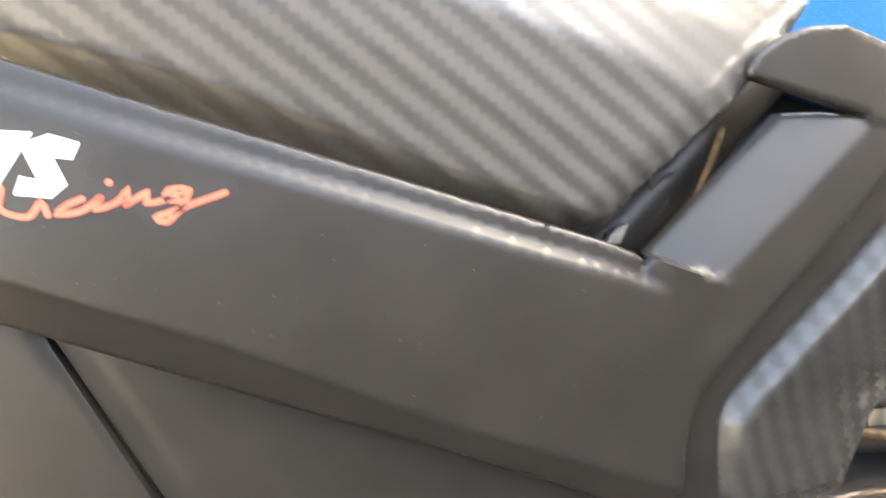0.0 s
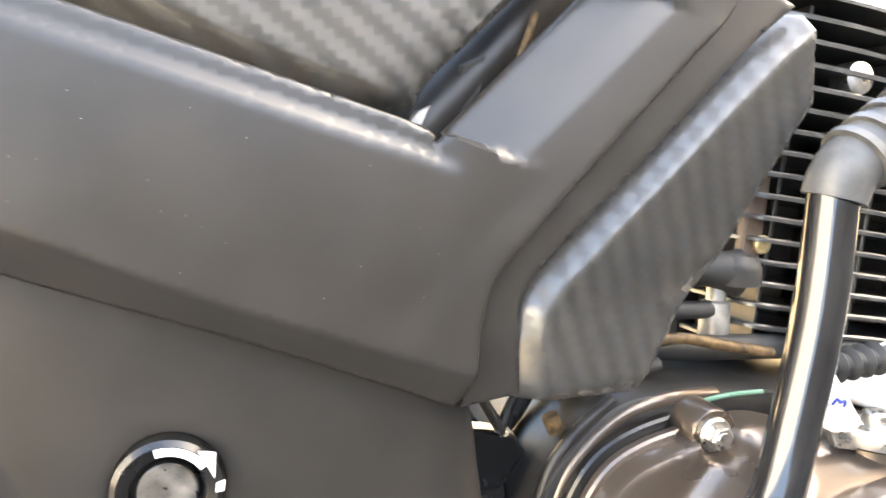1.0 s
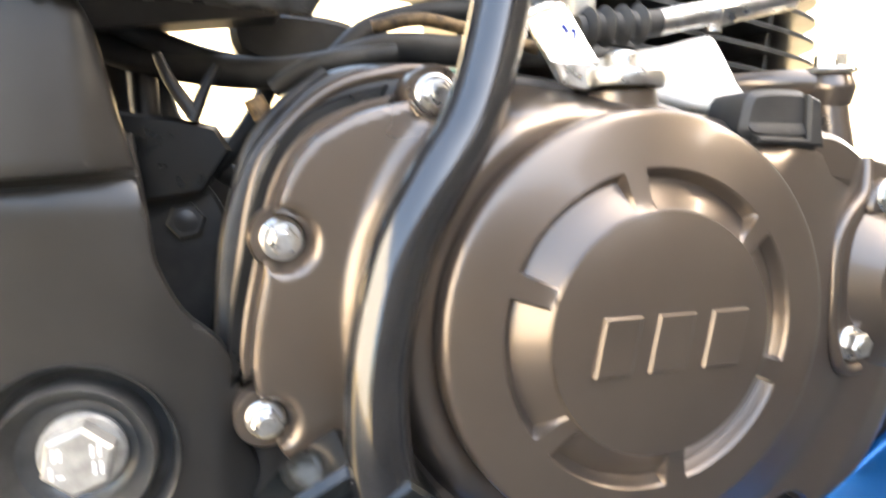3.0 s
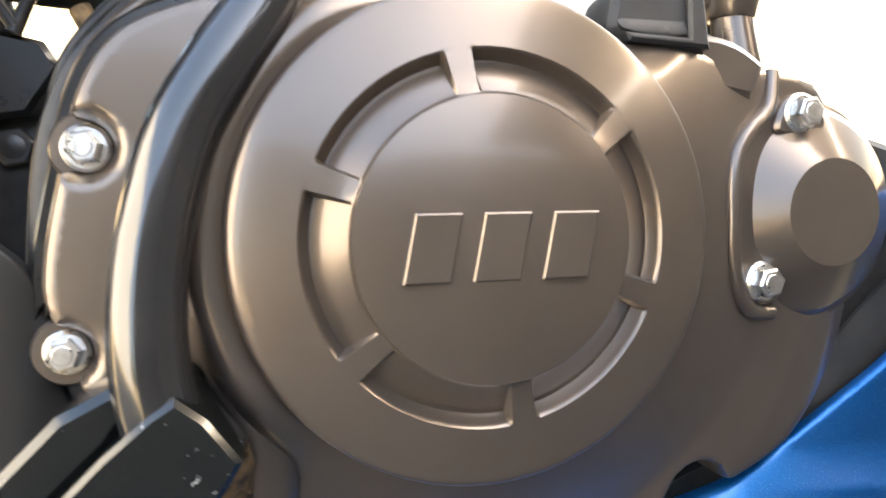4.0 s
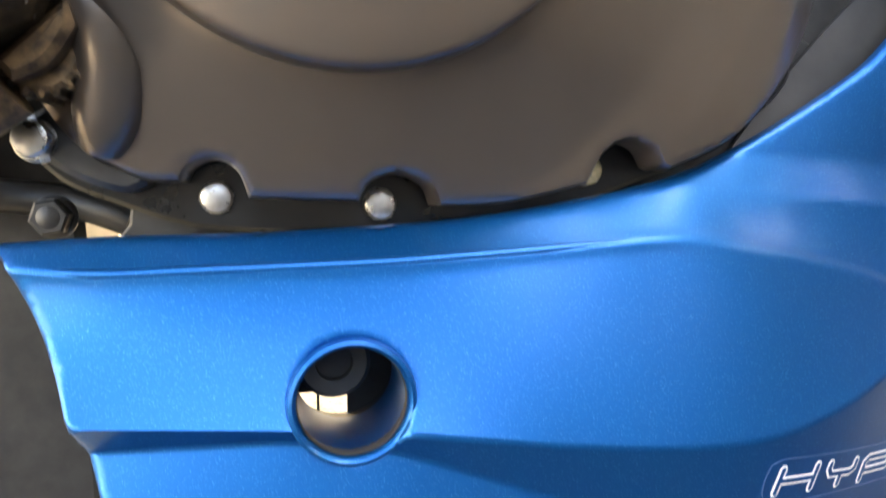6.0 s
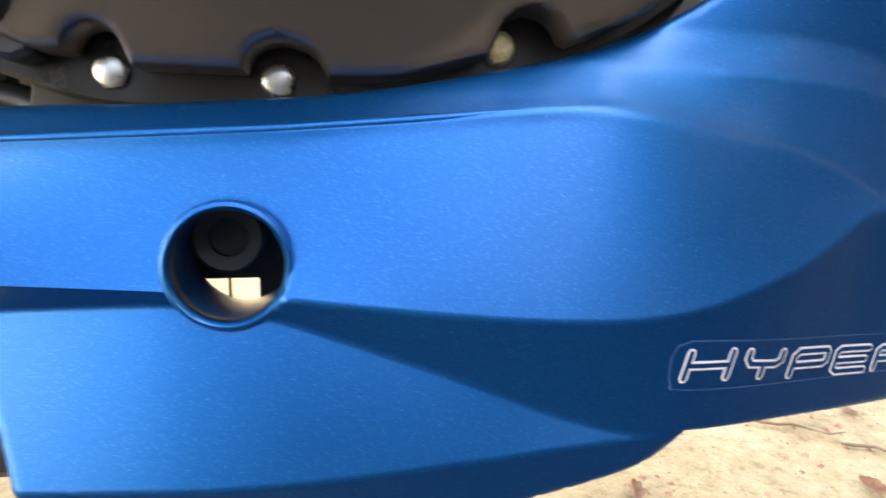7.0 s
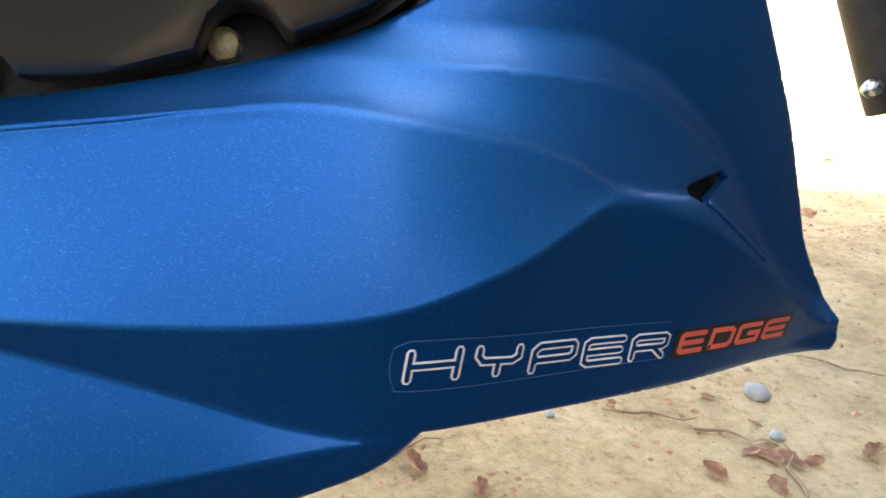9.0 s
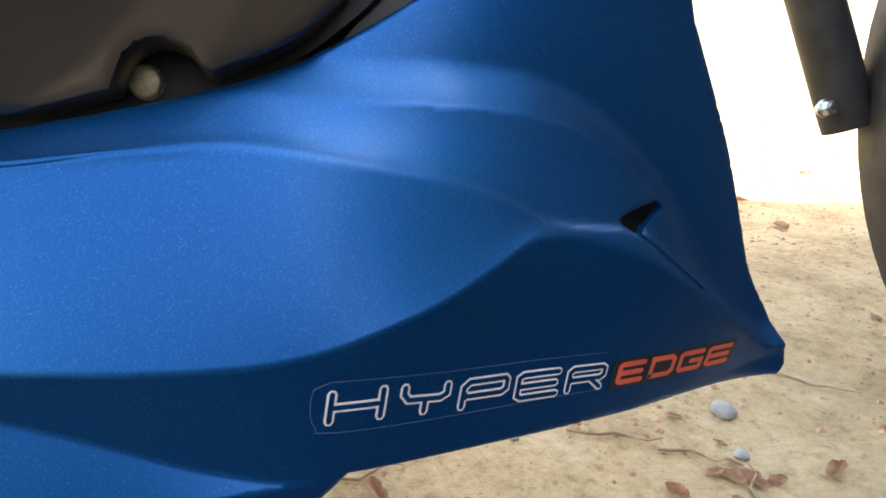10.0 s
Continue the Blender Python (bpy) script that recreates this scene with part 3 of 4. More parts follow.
        nrm = np.stack([-d[:, 1], d[:, 0]], 1) / np.maximum(np.linalg.norm(d, axis=1), 1e-6)[:, None]
        loop = outline + off * nrm
        return loop[[k for k in range(len(outline)) if first(*outline[k])]].tolist() + last

    left = lambda x, z: x < -76 and z > -24
    part("flange", slab(behind_cover(3.5, left, [(-70, 60), (-90, -24)]), 61, 66, 1.2), BRONZE, cover)
    part("flange", slab(behind_cover(8.5, left, [(-70, 60), (-90, -24)]), 66.5, 72, 1.2), RIM_BLACK, cover)
    part("lower_flange", slab(spl([(-104, -84), (-92, -106), (-72, -116), (-45, -124), (0, -126), (40, -126), (80, -118), (112, -108), (150, -92), (180, -62), (150, -40), (60, -80), (-60, -80)], 4.0), 60, 70, 1.5), RIM_BLACK, cover, "gloss black flange below the cover")
    # maker's badge, as plain raised blocks
    for x0, w in ((-30, 18.5), (-9.5, 19), (12, 19)):
        part("badge_block", slab([(x0 + 0.5, -11.5), (x0 + w - 4, -11.5), (x0 + w, 8.5), (x0 + 4.5, 8.5)], -9.9, -5, 0.5), BRONZE, cover)
    # raised volume mark, too small to read
    for k in range(4):
        part("cast_mark", slab([(86 + 4.2 * k, 49), (88.6 + 4.2 * k, 49), (89.2 + 4.2 * k, 54), (86.6 + 4.2 * k, 54)], 27 + k * 0.3, 34, 0.3), BRONZE, cover)
    for x, z, y in ((-41.3, -113.5, 60), (13.6, -115.8, 58), (91.2, -103, 58), (-91.3, -96, 44)):
        painted = x > 60
        b = hex_bolt(x, z, y + 4, cover, label="zinc flange bolt with a pale yellow head" if painted else "", dish=False)
        part("bolt_mark", bezel([(0, y - 3.9), (3.0, y - 3.8), (4.8, y - 3.3), (5.5, y - 2.2)], x, z, 28), CREAM if painted else ZINC, b)
    for x, z, y, flange in ((-123.6, 32.1, 58, 8.2), (-132.2, -36.5, 57, 7.6), (*UPPER_BOLT, 55, 8.2)):
        hex_bolt(x, z, y, cover, flange=flange)
    part("cast_boss", pipe([(-84, 36, -28), (-76, 32, -44), (-69, 31, -60), (-66.5, 33, -76), (-69, 37, -90), (-72, 42, -98)], [6, 10, 11.5, 11, 9.5, 6.5], 20), BRONZE, cover)
    part("boss_web", slab(spl([(-86, -86), (-74, -100), (-60, -106), (-66, -112), (-84, -106), (-96, -94)], 3.0), 46, 62, 2.0), CAST_BLACK, cover)
    part("bolt_seat", bezel([(0, 58), (11.5, 58), (12.5, 59.5), (13, 74)], -123.6, 32.1, 32), BRONZE, cover)
    part("bolt_seat", bezel([(0, 57), (11, 57), (12, 58.5), (12.5, 74)], -132.2, -36.5, 32), BRONZE, cover)
    part("bolt_seat", bezel([(0, 55), (11, 55), (12, 56.5), (12.5, 92)], *UPPER_BOLT, 32), BRONZE, cover)
    return cover


cover = build_cover()

# -- round oil filter cover in front of the clutch --
filt = part("oil_filter_cover", bezel([(0, 16.5), (10, 16.4), (20.4, 16.2), (21.2, 16.8), (38, 29), (42, 32), (43.5, 36), (46, 37), (46.5, 50)], 142, 6, 60), BRONZE, bike, "round cone-shaped oil filter cover")
part("ear", slab(spl([(110, -6), (107, -20), (113, -29), (123, -28), (128, -19), (122, -8)], 2.5), 24, 44, 1.5), BRONZE, filt)
part("ear", slab(spl([(124, 36), (126, 47), (134, 52), (142, 48), (145, 38)], 2.5), 25, 44, 1.5), BRONZE, filt)
part("seam_bead", pipe([(122, 26, -32), (112, 25, -31), (104.5, 22.5, -22), (101, 21.5, -8), (100.5, 21, 4), (100.7, 21.5, 17), (103.6, 22.5, 29.6), (111.4, 24, 38.4), (119.4, 26, 45), (124, 30, 60)], 3.0, 16), BRONZE, filt)
hex_bolt(116.5, -20, 25, filt, flange=7.8)
hex_bolt(134, 44, 26, filt, flange=7.8)

# -- kick lever --
lever = part("kick_lever", pipe([(-36, 27, 210), (-38, 26, 198), (-43, 23, 150), (-53, 20, 103), (-63, 16, 74), (-76, 13, 54), (-88, 11, 33), (-95, 9, 10), (-98.5, 8, -12), (-98.5, 7, -34), (-95, 7, -52), (-92, 8, -62)],
                                [9.8, 10, 10.2, 10.2, 10.3, 10.4, 10.4, 10.4, 10.6, 11, 11.6, 12], 28), GLOSS_BLACK, bike, "bent gloss black steel kick-start lever")
part("hub_block", slab([(-98, -44), (-91, -39.5), (-83, -46), (-74, -58.5), (-80, -68), (-92, -77), (-107, -96), (-119, -92), (-132, -76), (-110, -54)], -6, 42, 1.6), BLACK_ENAMEL, lever, "scuffed black clamp of the kick lever")
part("hub_shoulder", slab([(-100, -40), (-110, -55), (-133, -77), (-146, -68), (-124, -46), (-108, -38)], 8, 42, 2.6), BLACK_ENAMEL, lever)
teeth = [(-83 + (12.4 if k % 2 else 10.8) * math.cos(2 * math.pi * (k + o) / 36), -74 + (12.4 if k % 2 else 10.8) * math.sin(2 * math.pi * (k + o) / 36)) for k in range(36) for o in (-0.3, 0.3)]
part("splined_shaft", slab(teeth, 24, 70, 1.2), RUST, lever, "greasy splined kick shaft")
part("shaft_end", slab(spl([(-73.5, -61, 1), (-71.5, -68, 1), (-78, -78), (-87, -83, 1), (-91, -78, 1)], 3.0), 16, 30, 2.0), RUST, lever)
part("clamp_bolt", pipe([(-90, 24, -84), (-98, 24, -90), (-109, 25, -96), (-112, 25, -98)], [8.5, 8.5, 7.6, 6.0], 20, 3.0), RUST, lever, "worn clamp bolt with bare metal")
pedal = part("pedal_rubber", pipe([(-38, 26, 196), (-34, 25, 208), (-20, 22, 222), (0, 18, 238), (30, 12, 262)], [12.6, 13, 12.6, 12.4, 12.4], 24), PEDAL, lever, "ribbed dark grey folding pedal rubber")
for k in range(7):
    t = k / 6
    part("rib", pipe([(-30 + 42 * t - 1.3, 24 - 8 * t, 213 + 34 * t - 1.0), (-30 + 42 * t + 1.3, 24 - 8 * t, 213 + 34 * t + 1.0)], 15.2, 22, 2.0), PEDAL, pedal)

# -- side cover with its rising arm --
UPPER_EDGE = [(-460, 291), (-424, 281.2), (-374, 266.3), (-297, 244.6), (-216, 221), (-190, 212)]
LOWER_CREASE = [(-460, 222.5), (-426, 211), (-356, 187.5), (-277, 156), (-232, 141), (-193, 128)]


def along(line, x):
    return np.interp(x, [p[0] for p in line], [p[1] for p in line])


def side_depth(x, z):
    db = (along(UPPER_EDGE, x) - z - 0.29 * max(0.0, x + 190)) * 0.96
    strip = np.interp(db, [-5, 0, 0.8, 7.8, 9.2, 10.4, 13, 60], [30, 5.2, 4.4, 4.0, 3.2, 1.9, 1.2, 0.0])
    if db > 0:
        strip *= (1 - 0.35 * sstep(-240, -208, x)) * (1 - sstep(-208, -192, x))
    d = ((x + 205) - (z - 213)) / 1.4142
    arm = np.interp(d, [-6, 0, 1.6, 17, 26, 46], [30, 11.5, 10.2, 3.4, 0.6, -0.5])
    y = 30.0 + min(strip, arm)
    wing = 1.0 if x > -190 and z > 269.6 - 0.283 * (x + 117.5) else 0.0
    y += wing * (30.0 - y + 2.0 * sstep(-120, -165, x))
    return y + np.interp(along(LOWER_CREASE, x) - z, [0, 1.0, 20], [0, 0.5, 13])


STRIP_LINES = [np.array([(x, along(UPPER_EDGE, x) - d / 0.96) for x in np.arange(-450.0, -202.0, 2.2)]) for d in (7.8, 10.4)]
for d in (0.5, -2.2, -4.5):
    STRIP_LINES.append(np.array([(x, along(UPPER_EDGE, x) - 0.29 * max(0.0, x + 190) - d / 0.96) for x in np.arange(-206.0, -164.0, 1.4)]))
STRIP_LINES.append(np.array([(x, along(LOWER_CREASE, x)) for x in np.arange(-450.0, -190.0, 2.2)]))
side = part("side_cover", relief([spl([(-456, 290, 1), (-424, 281), (-374, 266.3), (-297, 244.6), (-216, 221), (-205, 213, 1), (-146.5, 272, 1), (-131, 272.2), (-118, 270.5, 1), (-143, 277.5), (-165, 283.8, 1),
                                       (-164, 291), (-147, 302), (-127, 304.5, 1), (-106, 297.5), (-80, 289, 1),
                                       (-88, 268), (-106, 248), (-143, 208), (-170, 178), (-181, 165), (-187, 147), (-188, 125), (-194, 112, 1), (-235, 128), (-278, 143.3), (-358, 169), (-456, 202, 1)], 3.0)],
                                 side_depth, 2.2, 3.0, 1.4, STRIP_LINES, 0),
            PLASTIC, bike, "matt black plastic side cover with a rising arm", 50)

# strips and ledges behind the side cover
part("inner_cover", relief([spl([(-191, 112, 1), (-190, 150), (-186, 166), (-157, 198), (-113, 243), (-76, 284, 1), (-54, 274, 1), (-77, 254), (-125, 204), (-149, 180), (-164, 164), (-170, 148), (-167, 116, 1)], 4.0)],
                                   lambda x, z: 36.5 + 0.12 * max(0.0, 140 - z), 3.0, 3.0, 1.2), PLASTIC, bike, "dark plastic strip behind the side cover")
part("frame_rail", pipe([(-222, 78, 200), (-190, 80, 232), (-150, 82, 275), (-120, 84, 305)], 15, 18), CAST_BLACK, bike, "black frame rail behind the opening")
part("rail_bracket", slab([(-213, 219), (-206, 220), (-203, 228), (-208, 226)], 52, 60, 0.6), STEEL, bike, "bare metal bracket in the opening")
part("rail_stay", pipe([(-166, 66, 240), (-161, 62, 258), (-158, 62, 268)], 1.6, 10), RUST, bike)
mount = part("engine_mount", slab([(-206, 40), (-152, 48), (-140, 66), (-146, 76), (-160, 79), (-202, 84)], 96, 108, 2.0), RIM_BLACK, bike, "black engine mounting plate behind the covers")
part("mount_stay", pipe([(-167, 97, 104), (-163, 96, 94), (-154, 95, 80)], [2.0, 2.6, 3.0], 12), CAST_BLACK, mount)
part("mount_stay", pipe([(-144, 97, 100), (-149, 96, 92), (-155, 95, 78)], [2.0, 2.4, 3.0], 12), CAST_BLACK, mount)
part("mount_spacer", pipe([(-131, 90, 87), (-127, 90, 79)], 4.2, 16), RUST, mount, "tarnished brown spacer")
part("rail_plate", slab([(-190, 222), (-178, 235), (-176, 252), (-188, 246)], 66, 80, 1.2), DARK_PLASTIC, bike)
part("air_box", relief([spl([(-500, 50, 1), (-204, 56, 1), (-200, 112, 1), (-120, 122, 1), (-76, 180, 1), (-46, 262, 1), (-80, 330, 1), (-500, 350, 1)], 20.0)], lambda x, z: 100.0, 25.0, 20.0, 0.0), DARK_PLASTIC, bike, "dark air box behind the side cover")

# -- carbon-look cheek beside the engine --
CHEEK_EDGE = [(-169, 100), (-170, 116), (-173, 139), (-172.5, 150), (-167, 162), (-151, 180), (-127, 204), (-103, 229), (-79, 253), (-55, 272), (-40, 284)]


def cheek_depth(x, z):
    edge = np.interp(z, [p[1] for p in CHEEK_EDGE], [p[0] for p in CHEEK_EDGE])
    d = (x - edge) * np.interp(z, [110, 150, 170, 270], [1.0, 0.95, 0.75, 0.68])
    k = np.interp(z, [120, 172], [0.5, 1.0])
    return np.interp(d, [0, 1.2, 12.5, 13.6, 62, 92], [35.2 + 11.8 * k, 35.2 + 10.3 * k, 35.2, 34.6, 45, 54]) + 3 * sstep(120, 111, z)


cheek = part("engine_cheek", relief([spl([(-56, 271), (-79, 253), (-103, 229), (-127, 204), (-151, 180), (-167, 162), (-173, 146), (-169.5, 113.5, 1), (-111, 111.5, 1), (-76, 169, 1), (-38, 236, 1), (-46, 272, 1)], 3.0)],
                                    cheek_depth, 2.2, 3.0, 1.5, (), 1),
             CARBON_FINE, bike, "carbon-look engine cheek with a pale worn edge", 42)

# -- lower frame covers and heel guard --
def frame_depth(x, z):
    return 46.5 + np.interp(x, [-420, -200, -186, -172], [0, 0, 3, 14]) + 5.0 * sstep(-381, -397, x - (z - 150) * -0.63)


frame_cover = part("frame_cover", relief([spl([(-424, 199, 1), (-358, 176), (-278, 150), (-190, 119, 1), (-183, 106), (-177, 76), (-173, 58.5, 1), (-214, 55), (-300, 50, 1), (-336, 52, 1), (-382, 126), (-415, 181)], 3.5),
                                          ring_line(-298, 88, 19, 40)], frame_depth, 4.5, 3.0, 2.2), PLASTIC, bike, "matt black lower frame cover", 24)
rear_cover = part("rear_cover", relief([spl([(-470, 215, 1), (-428, 197, 1), (-418, 184), (-384.5, 126.5), (-350, 68, 1), (-400, 62), (-436, 66), (-470, 70, 1)], 3.5)],
                                       lambda x, z: 50.0 + 0.02 * (z - 150), 4.5, 3.0, 2.2), PLASTIC, bike, "matt black rear frame cover")
lock = part("lock_plug", bezel([(0, 41.5), (10.5, 41.5), (11.2, 42.4), (11.6, 44), (12.4, 44), (13, 40.5), (17, 39.5), (19.0, 41), (19.4, 50)], -298, 88, 44), RIM_BLACK, frame_cover, "black lock surround with a white turn mark")
part("plug_disc", bezel([(0, 40.6), (9.8, 40.6), (10.4, 41.6)], -298, 88, 36), STEEL, lock)
arc = [(-298 + r * math.cos(radians(a)), 88 + r * math.sin(radians(a))) for r, s in ((16.6, 1), (13.8, -1)) for a in range(105, 34, -7)[::s]]
part("turn_mark", slab(arc, 38.9, 40.2, 0.1), WHITE, lock)
part("turn_arrow", slab([(-287.5, 102.5), (-282, 92.5), (-281.5, 101.5)], 38.9, 40.4, 0.1), WHITE, lock)
part("turn_dot", slab([(-281.5, 90.5), (-278.5, 90.8), (-278.8, 87.4), (-281.8, 87)], 39.2, 40.8, 0.1), WHITE, lock)


def guard_depth(x, z):
    return 58 + 0.06 * (50 - z) + np.interp(x, [-170, -150, -135], [0, 2, 8]) + np.interp(z, [45, 55], [0, 3])


guard = part("heel_guard", relief([spl([(-420, 46, 1), (-300, 48), (-214, 52), (-173, 55.5, 1), (-170, 40), (-168, 24), (-160, 6), (-147, -8), (-140, -28), (-141, -42), (-135, -66), (-148, -90), (-160, -130, 1), (-420, -130, 1)], 4.0),
                                   ring_line(-200, -47, 35, 56)], guard_depth, 4.5, 6.0, 1.2), PLASTIC, bike, "matt black heel guard plate")
part("guard_back", slab([(-420, 72), (-176, 72), (-172, 40), (-420, 30)], 78, 84, 1.0), DARK_PLASTIC, guard)
part("footrest_pivot", bezel([(0, 72), (14, 72), (15, 71), (21, 70), (25.5, 64), (27.0, 62), (28.5, 64), (29, 74), (33, 72), (35.5, 62), (36.5, 61), (37, 75)], -200, -47, 56), FIN_BLACK, guard)
part("pivot_washer", bezel([(0, 67), (14.5, 67), (15.5, 68), (15.5, 74)], -198, -46, 40), ALLOY, guard)
head = part("pivot_bolt", slab(hexagon(-198, -46, 23, 20), 58, 68, 1.6), ALLOY, guard, "zinc bolt head with cast marks")
for x, z, wide, high in ((-206, -44.5, 1.2, 4.5), (-204, -44.5, 1.2, 4.5), (-207, -51, 1.2, 4.5), (-204.5, -51, 2.2, 1.2), (-193.5, -44, 1.2, 4.5), (-191, -44, 1.2, 4.5), (-193, -50.5, 1.2, 4.5), (-190.5, -50.5, 1.2, 4.5)):
    part("cast_mark", slab([(x, z), (x + wide, z), (x + wide, z + high), (x, z + high)], 57.6, 59, 0.2), WHITE, head)

# -- carbon-look knee panel and tank --
KNEE_LINE = [(-460, 299), (-426, 291), (-374, 280), (-317, 262), (-277, 248), (-216, 230), (-150, 205)]


def knee_depth(x, z):
    zt = along(KNEE_LINE, x)
    s = z - zt
    y = 6 + np.interp(s, [-25, -12, 0, 1.5, 30, 60, 90, 130], [70, 57, 38.5, 37, 30, 26, 31, 50])
    d = ((x + 216) - (z - 230)) / 1.4142
    return y + np.interp(d, [-40, -10, 0, 5], [0, 0, 4, 13])


knee = part("knee_panel", relief([spl([(-470, 272, 1), (-424, 268), (-300, 236), (-218, 217, 1), (-211, 222), (-203, 238), (-190, 251.5), (-173, 269), (-152, 287.5), (-136, 302), (-120, 330, 1), (-130, 390, 1), (-470, 400, 1)], 4.5)],
                                 knee_depth, 4.0, 3.0, 3.0, [np.array([(x, along(KNEE_LINE, x) + off) for x in np.arange(-466.0, -216.0, 3.5)]) for off in (0, 1.5, -3.0)]), CARBON, bike, "grey carbon-look knee panel below the seat")
tank = part("fuel_tank", relief([spl([(-150, 303), (-118, 292), (-60, 284), (-20, 330), (-30, 400), (-140, 400)], 5.0)], lambda x, z: 62 + 0.15 * (z - 300), 6.0, 60.0, 10.0), BLUE, bike, "blue fuel tank")

# -- badge film on the side cover: maker's mark as plain shapes --
def side_plate(name, loop, lift, mat, parent, label=""):
    """A thin film that lies on the side cover."""
    return part(name, relief([np.asarray(loop, float)], lambda x, z: side_depth(x, z) - lift, 3.0, 0.15, 0.0), mat, parent, label)


film = side_plate("badge_film", spl([(-450, 268), (-419, 260.5), (-402, 258), (-396, 252), (-399, 244), (-388, 241.5), (-375, 240), (-362, 243), (-352.5, 243.5), (-351, 239), (-364, 233), (-371, 226.5), (-380, 227), (-383, 232),
                                     (-410, 230), (-450, 224)], 2.5), 0.25, DECAL, side, "black badge film with white and red shapes")
side_plate("badge_block", [(-440, 258), (-414, 257.5), (-424, 241), (-436, 240)], 0.5, WHITE, film)
side_plate("badge_block", [(-418, 253.5), (-409, 257), (-400, 254.5), (-402.5, 249), (-408, 249.5), (-404, 241), (-409, 236.5), (-420, 237.5), (-418, 243.5), (-413, 242.5)], 0.5, WHITE, film)


def ribbon(points, width, depth, lift, mat, parent, name="stroke", step=1.2):
    """A flat painted stroke with round ends that follows a surface."""
    pts = np.array(points, float)
    left, right = [], []
    n = len(pts)
    for k in range(n):
        d1 = pts[k] - pts[k - 1] if k else pts[1] - pts[0]
        d2 = pts[k + 1] - pts[k] if k < n - 1 else d1
        d1, d2 = d1 / np.linalg.norm(d1), d2 / np.linalg.norm(d2)
        m = np.array((-(d1 + d2)[1], (d1 + d2)[0]))
        m *= width / max(m @ m, 0.8)
        left.append(pts[k] + m)
        right.append(pts[k] - m)
    d = pts[0] - pts[1]
    d = d / np.linalg.norm(d) * width * 0.5
    e = pts[-1] - pts[-2]
    e = e / np.linalg.norm(e) * width * 0.5
    loop = left + [left[-1] * 0.75 + right[-1] * 0.25 + e * 0.8, left[-1] * 0.25 + right[-1] * 0.75 + e * 0.8] + right[::-1] + [right[0] * 0.75 + left[0] * 0.25 + d * 0.8, right[0] * 0.25 + left[0] * 0.75 + d * 0.8]
    dense = []
    for a, b in zip(loop, loop[1:] + loop[:1]):
        m = max(1, int(np.linalg.norm(b - a) / 4.0))
        dense += [a + (b - a) * i / m for i in range(m)]
    return part(name, relief([np.array(dense)], lambda x, z: depth(x, z) - lift, 4.0, 0.1, 0.0), mat, parent)


for stroke in (spl([(-432, 236), (-424, 240), (-424, 233), (-416, 230.5), (-412, 235), (-410, 231)], 1.2, False), spl([(-399.5, 236.5), (-404, 234.5), (-407, 231.5), (-400, 232.5), (-394, 237)], 1.2, False),
               spl([(-394, 237), (-395.5, 233.2), (-389, 235.5), (-386, 239), (-386.5, 234.5)], 1.2, False), spl([(-386.5, 234.5), (-380, 238.5), (-380, 235.3), (-374, 236.5), (-368, 240), (-373, 239.5), (-374, 236.6), (-369, 236)], 1.2, False),
               spl([(-366.5, 239.8), (-369, 234), (-374, 229), (-377, 230.5), (-372, 232.5), (-364, 235.6), (-355, 239)], 1.2, False)):
    ribbon(stroke, 2.0, side_depth, 0.5, RED, film, "badge_stroke")
side_plate("badge_dot", ring_line(-391.5, 241.8, 1.2, 10), 0.5, RED, film)

# -- lettering on the belly pan --
GLYPHS = {
    "H": [[(0.0, 0), (0.0, 1)], [(0.0, 0.5), (0.88, 0.5)], [(0.95, 0), (0.95, 1)]],
    "Y": [[(0.0, 1), (0.0, 0.72), (0.12, 0.5), (0.85, 0.5), (1.0, 0.65), (1.0, 1)], [(0.5, 0.5), (0.5, 0)]],
    "P": [[(0.0, 0), (0.0, 0.8), (0.12, 1), (0.95, 1), (1.0, 0.9), (1.0, 0.55), (0.9, 0.42), (0.08, 0.42)]],
    "E": [[(1.0, 1), (0.1, 1), (0.0, 0.88), (0.0, 0.12), (0.1, 0), (1.0, 0)], [(0.05, 0.5), (0.95, 0.5)]],
    "R": [[(0.0, 0), (0.0, 0.85), (0.1, 1), (0.92, 1), (1.0, 0.9), (1.0, 0.6), (0.9, 0.48), (0.1, 0.48)], [(0.62, 0.48), (0.95, 0)]],
    "D": [[(0.05, 0), (0.05, 1), (0.85, 1), (1.0, 0.82), (1.0, 0.18), (0.85, 0), (0.05, 0)]],
    "G": [[(1.0, 1), (0.1, 1), (0.0, 0.88), (0.0, 0.12), (0.1, 0), (0.95, 0), (1.0, 0.1), (1.0, 0.48), (0.5, 0.48)]],
}
BASE_LINE = [(140, -214.2), (165, -215.6), (190, -218.7), (252, -224.0), (300, -226.3), (332, -227.4)]


def letter_place(u, v, x0, x1, high):
    x = x0 + (x1 - x0) * u + 1.6 * v
    return x, along(BASE_LINE, x) + high * v


decal = part("decal", relief([spl([(137, -217.5), (139, -203), (142, -201.5), (254, -209.5, 1), (254.5, -224, 1), (142, -218)], 4.0)], lambda x, z: pan_depth(x, z) - 0.12, 4.0, 0.05, 0.0), BLUE, pan, "lettered decal: HYPER in white outline, EDGE in red on black")
back = part("decal_back", relief([[(257.3, -226.9), (259.8, -214.3), (333.5, -217.3), (331.5, -229.3), (295, -228.3)]], lambda x, z: pan_depth(x, z) - 0.35, 3.0, 0.2, 0.0), DECAL, decal)
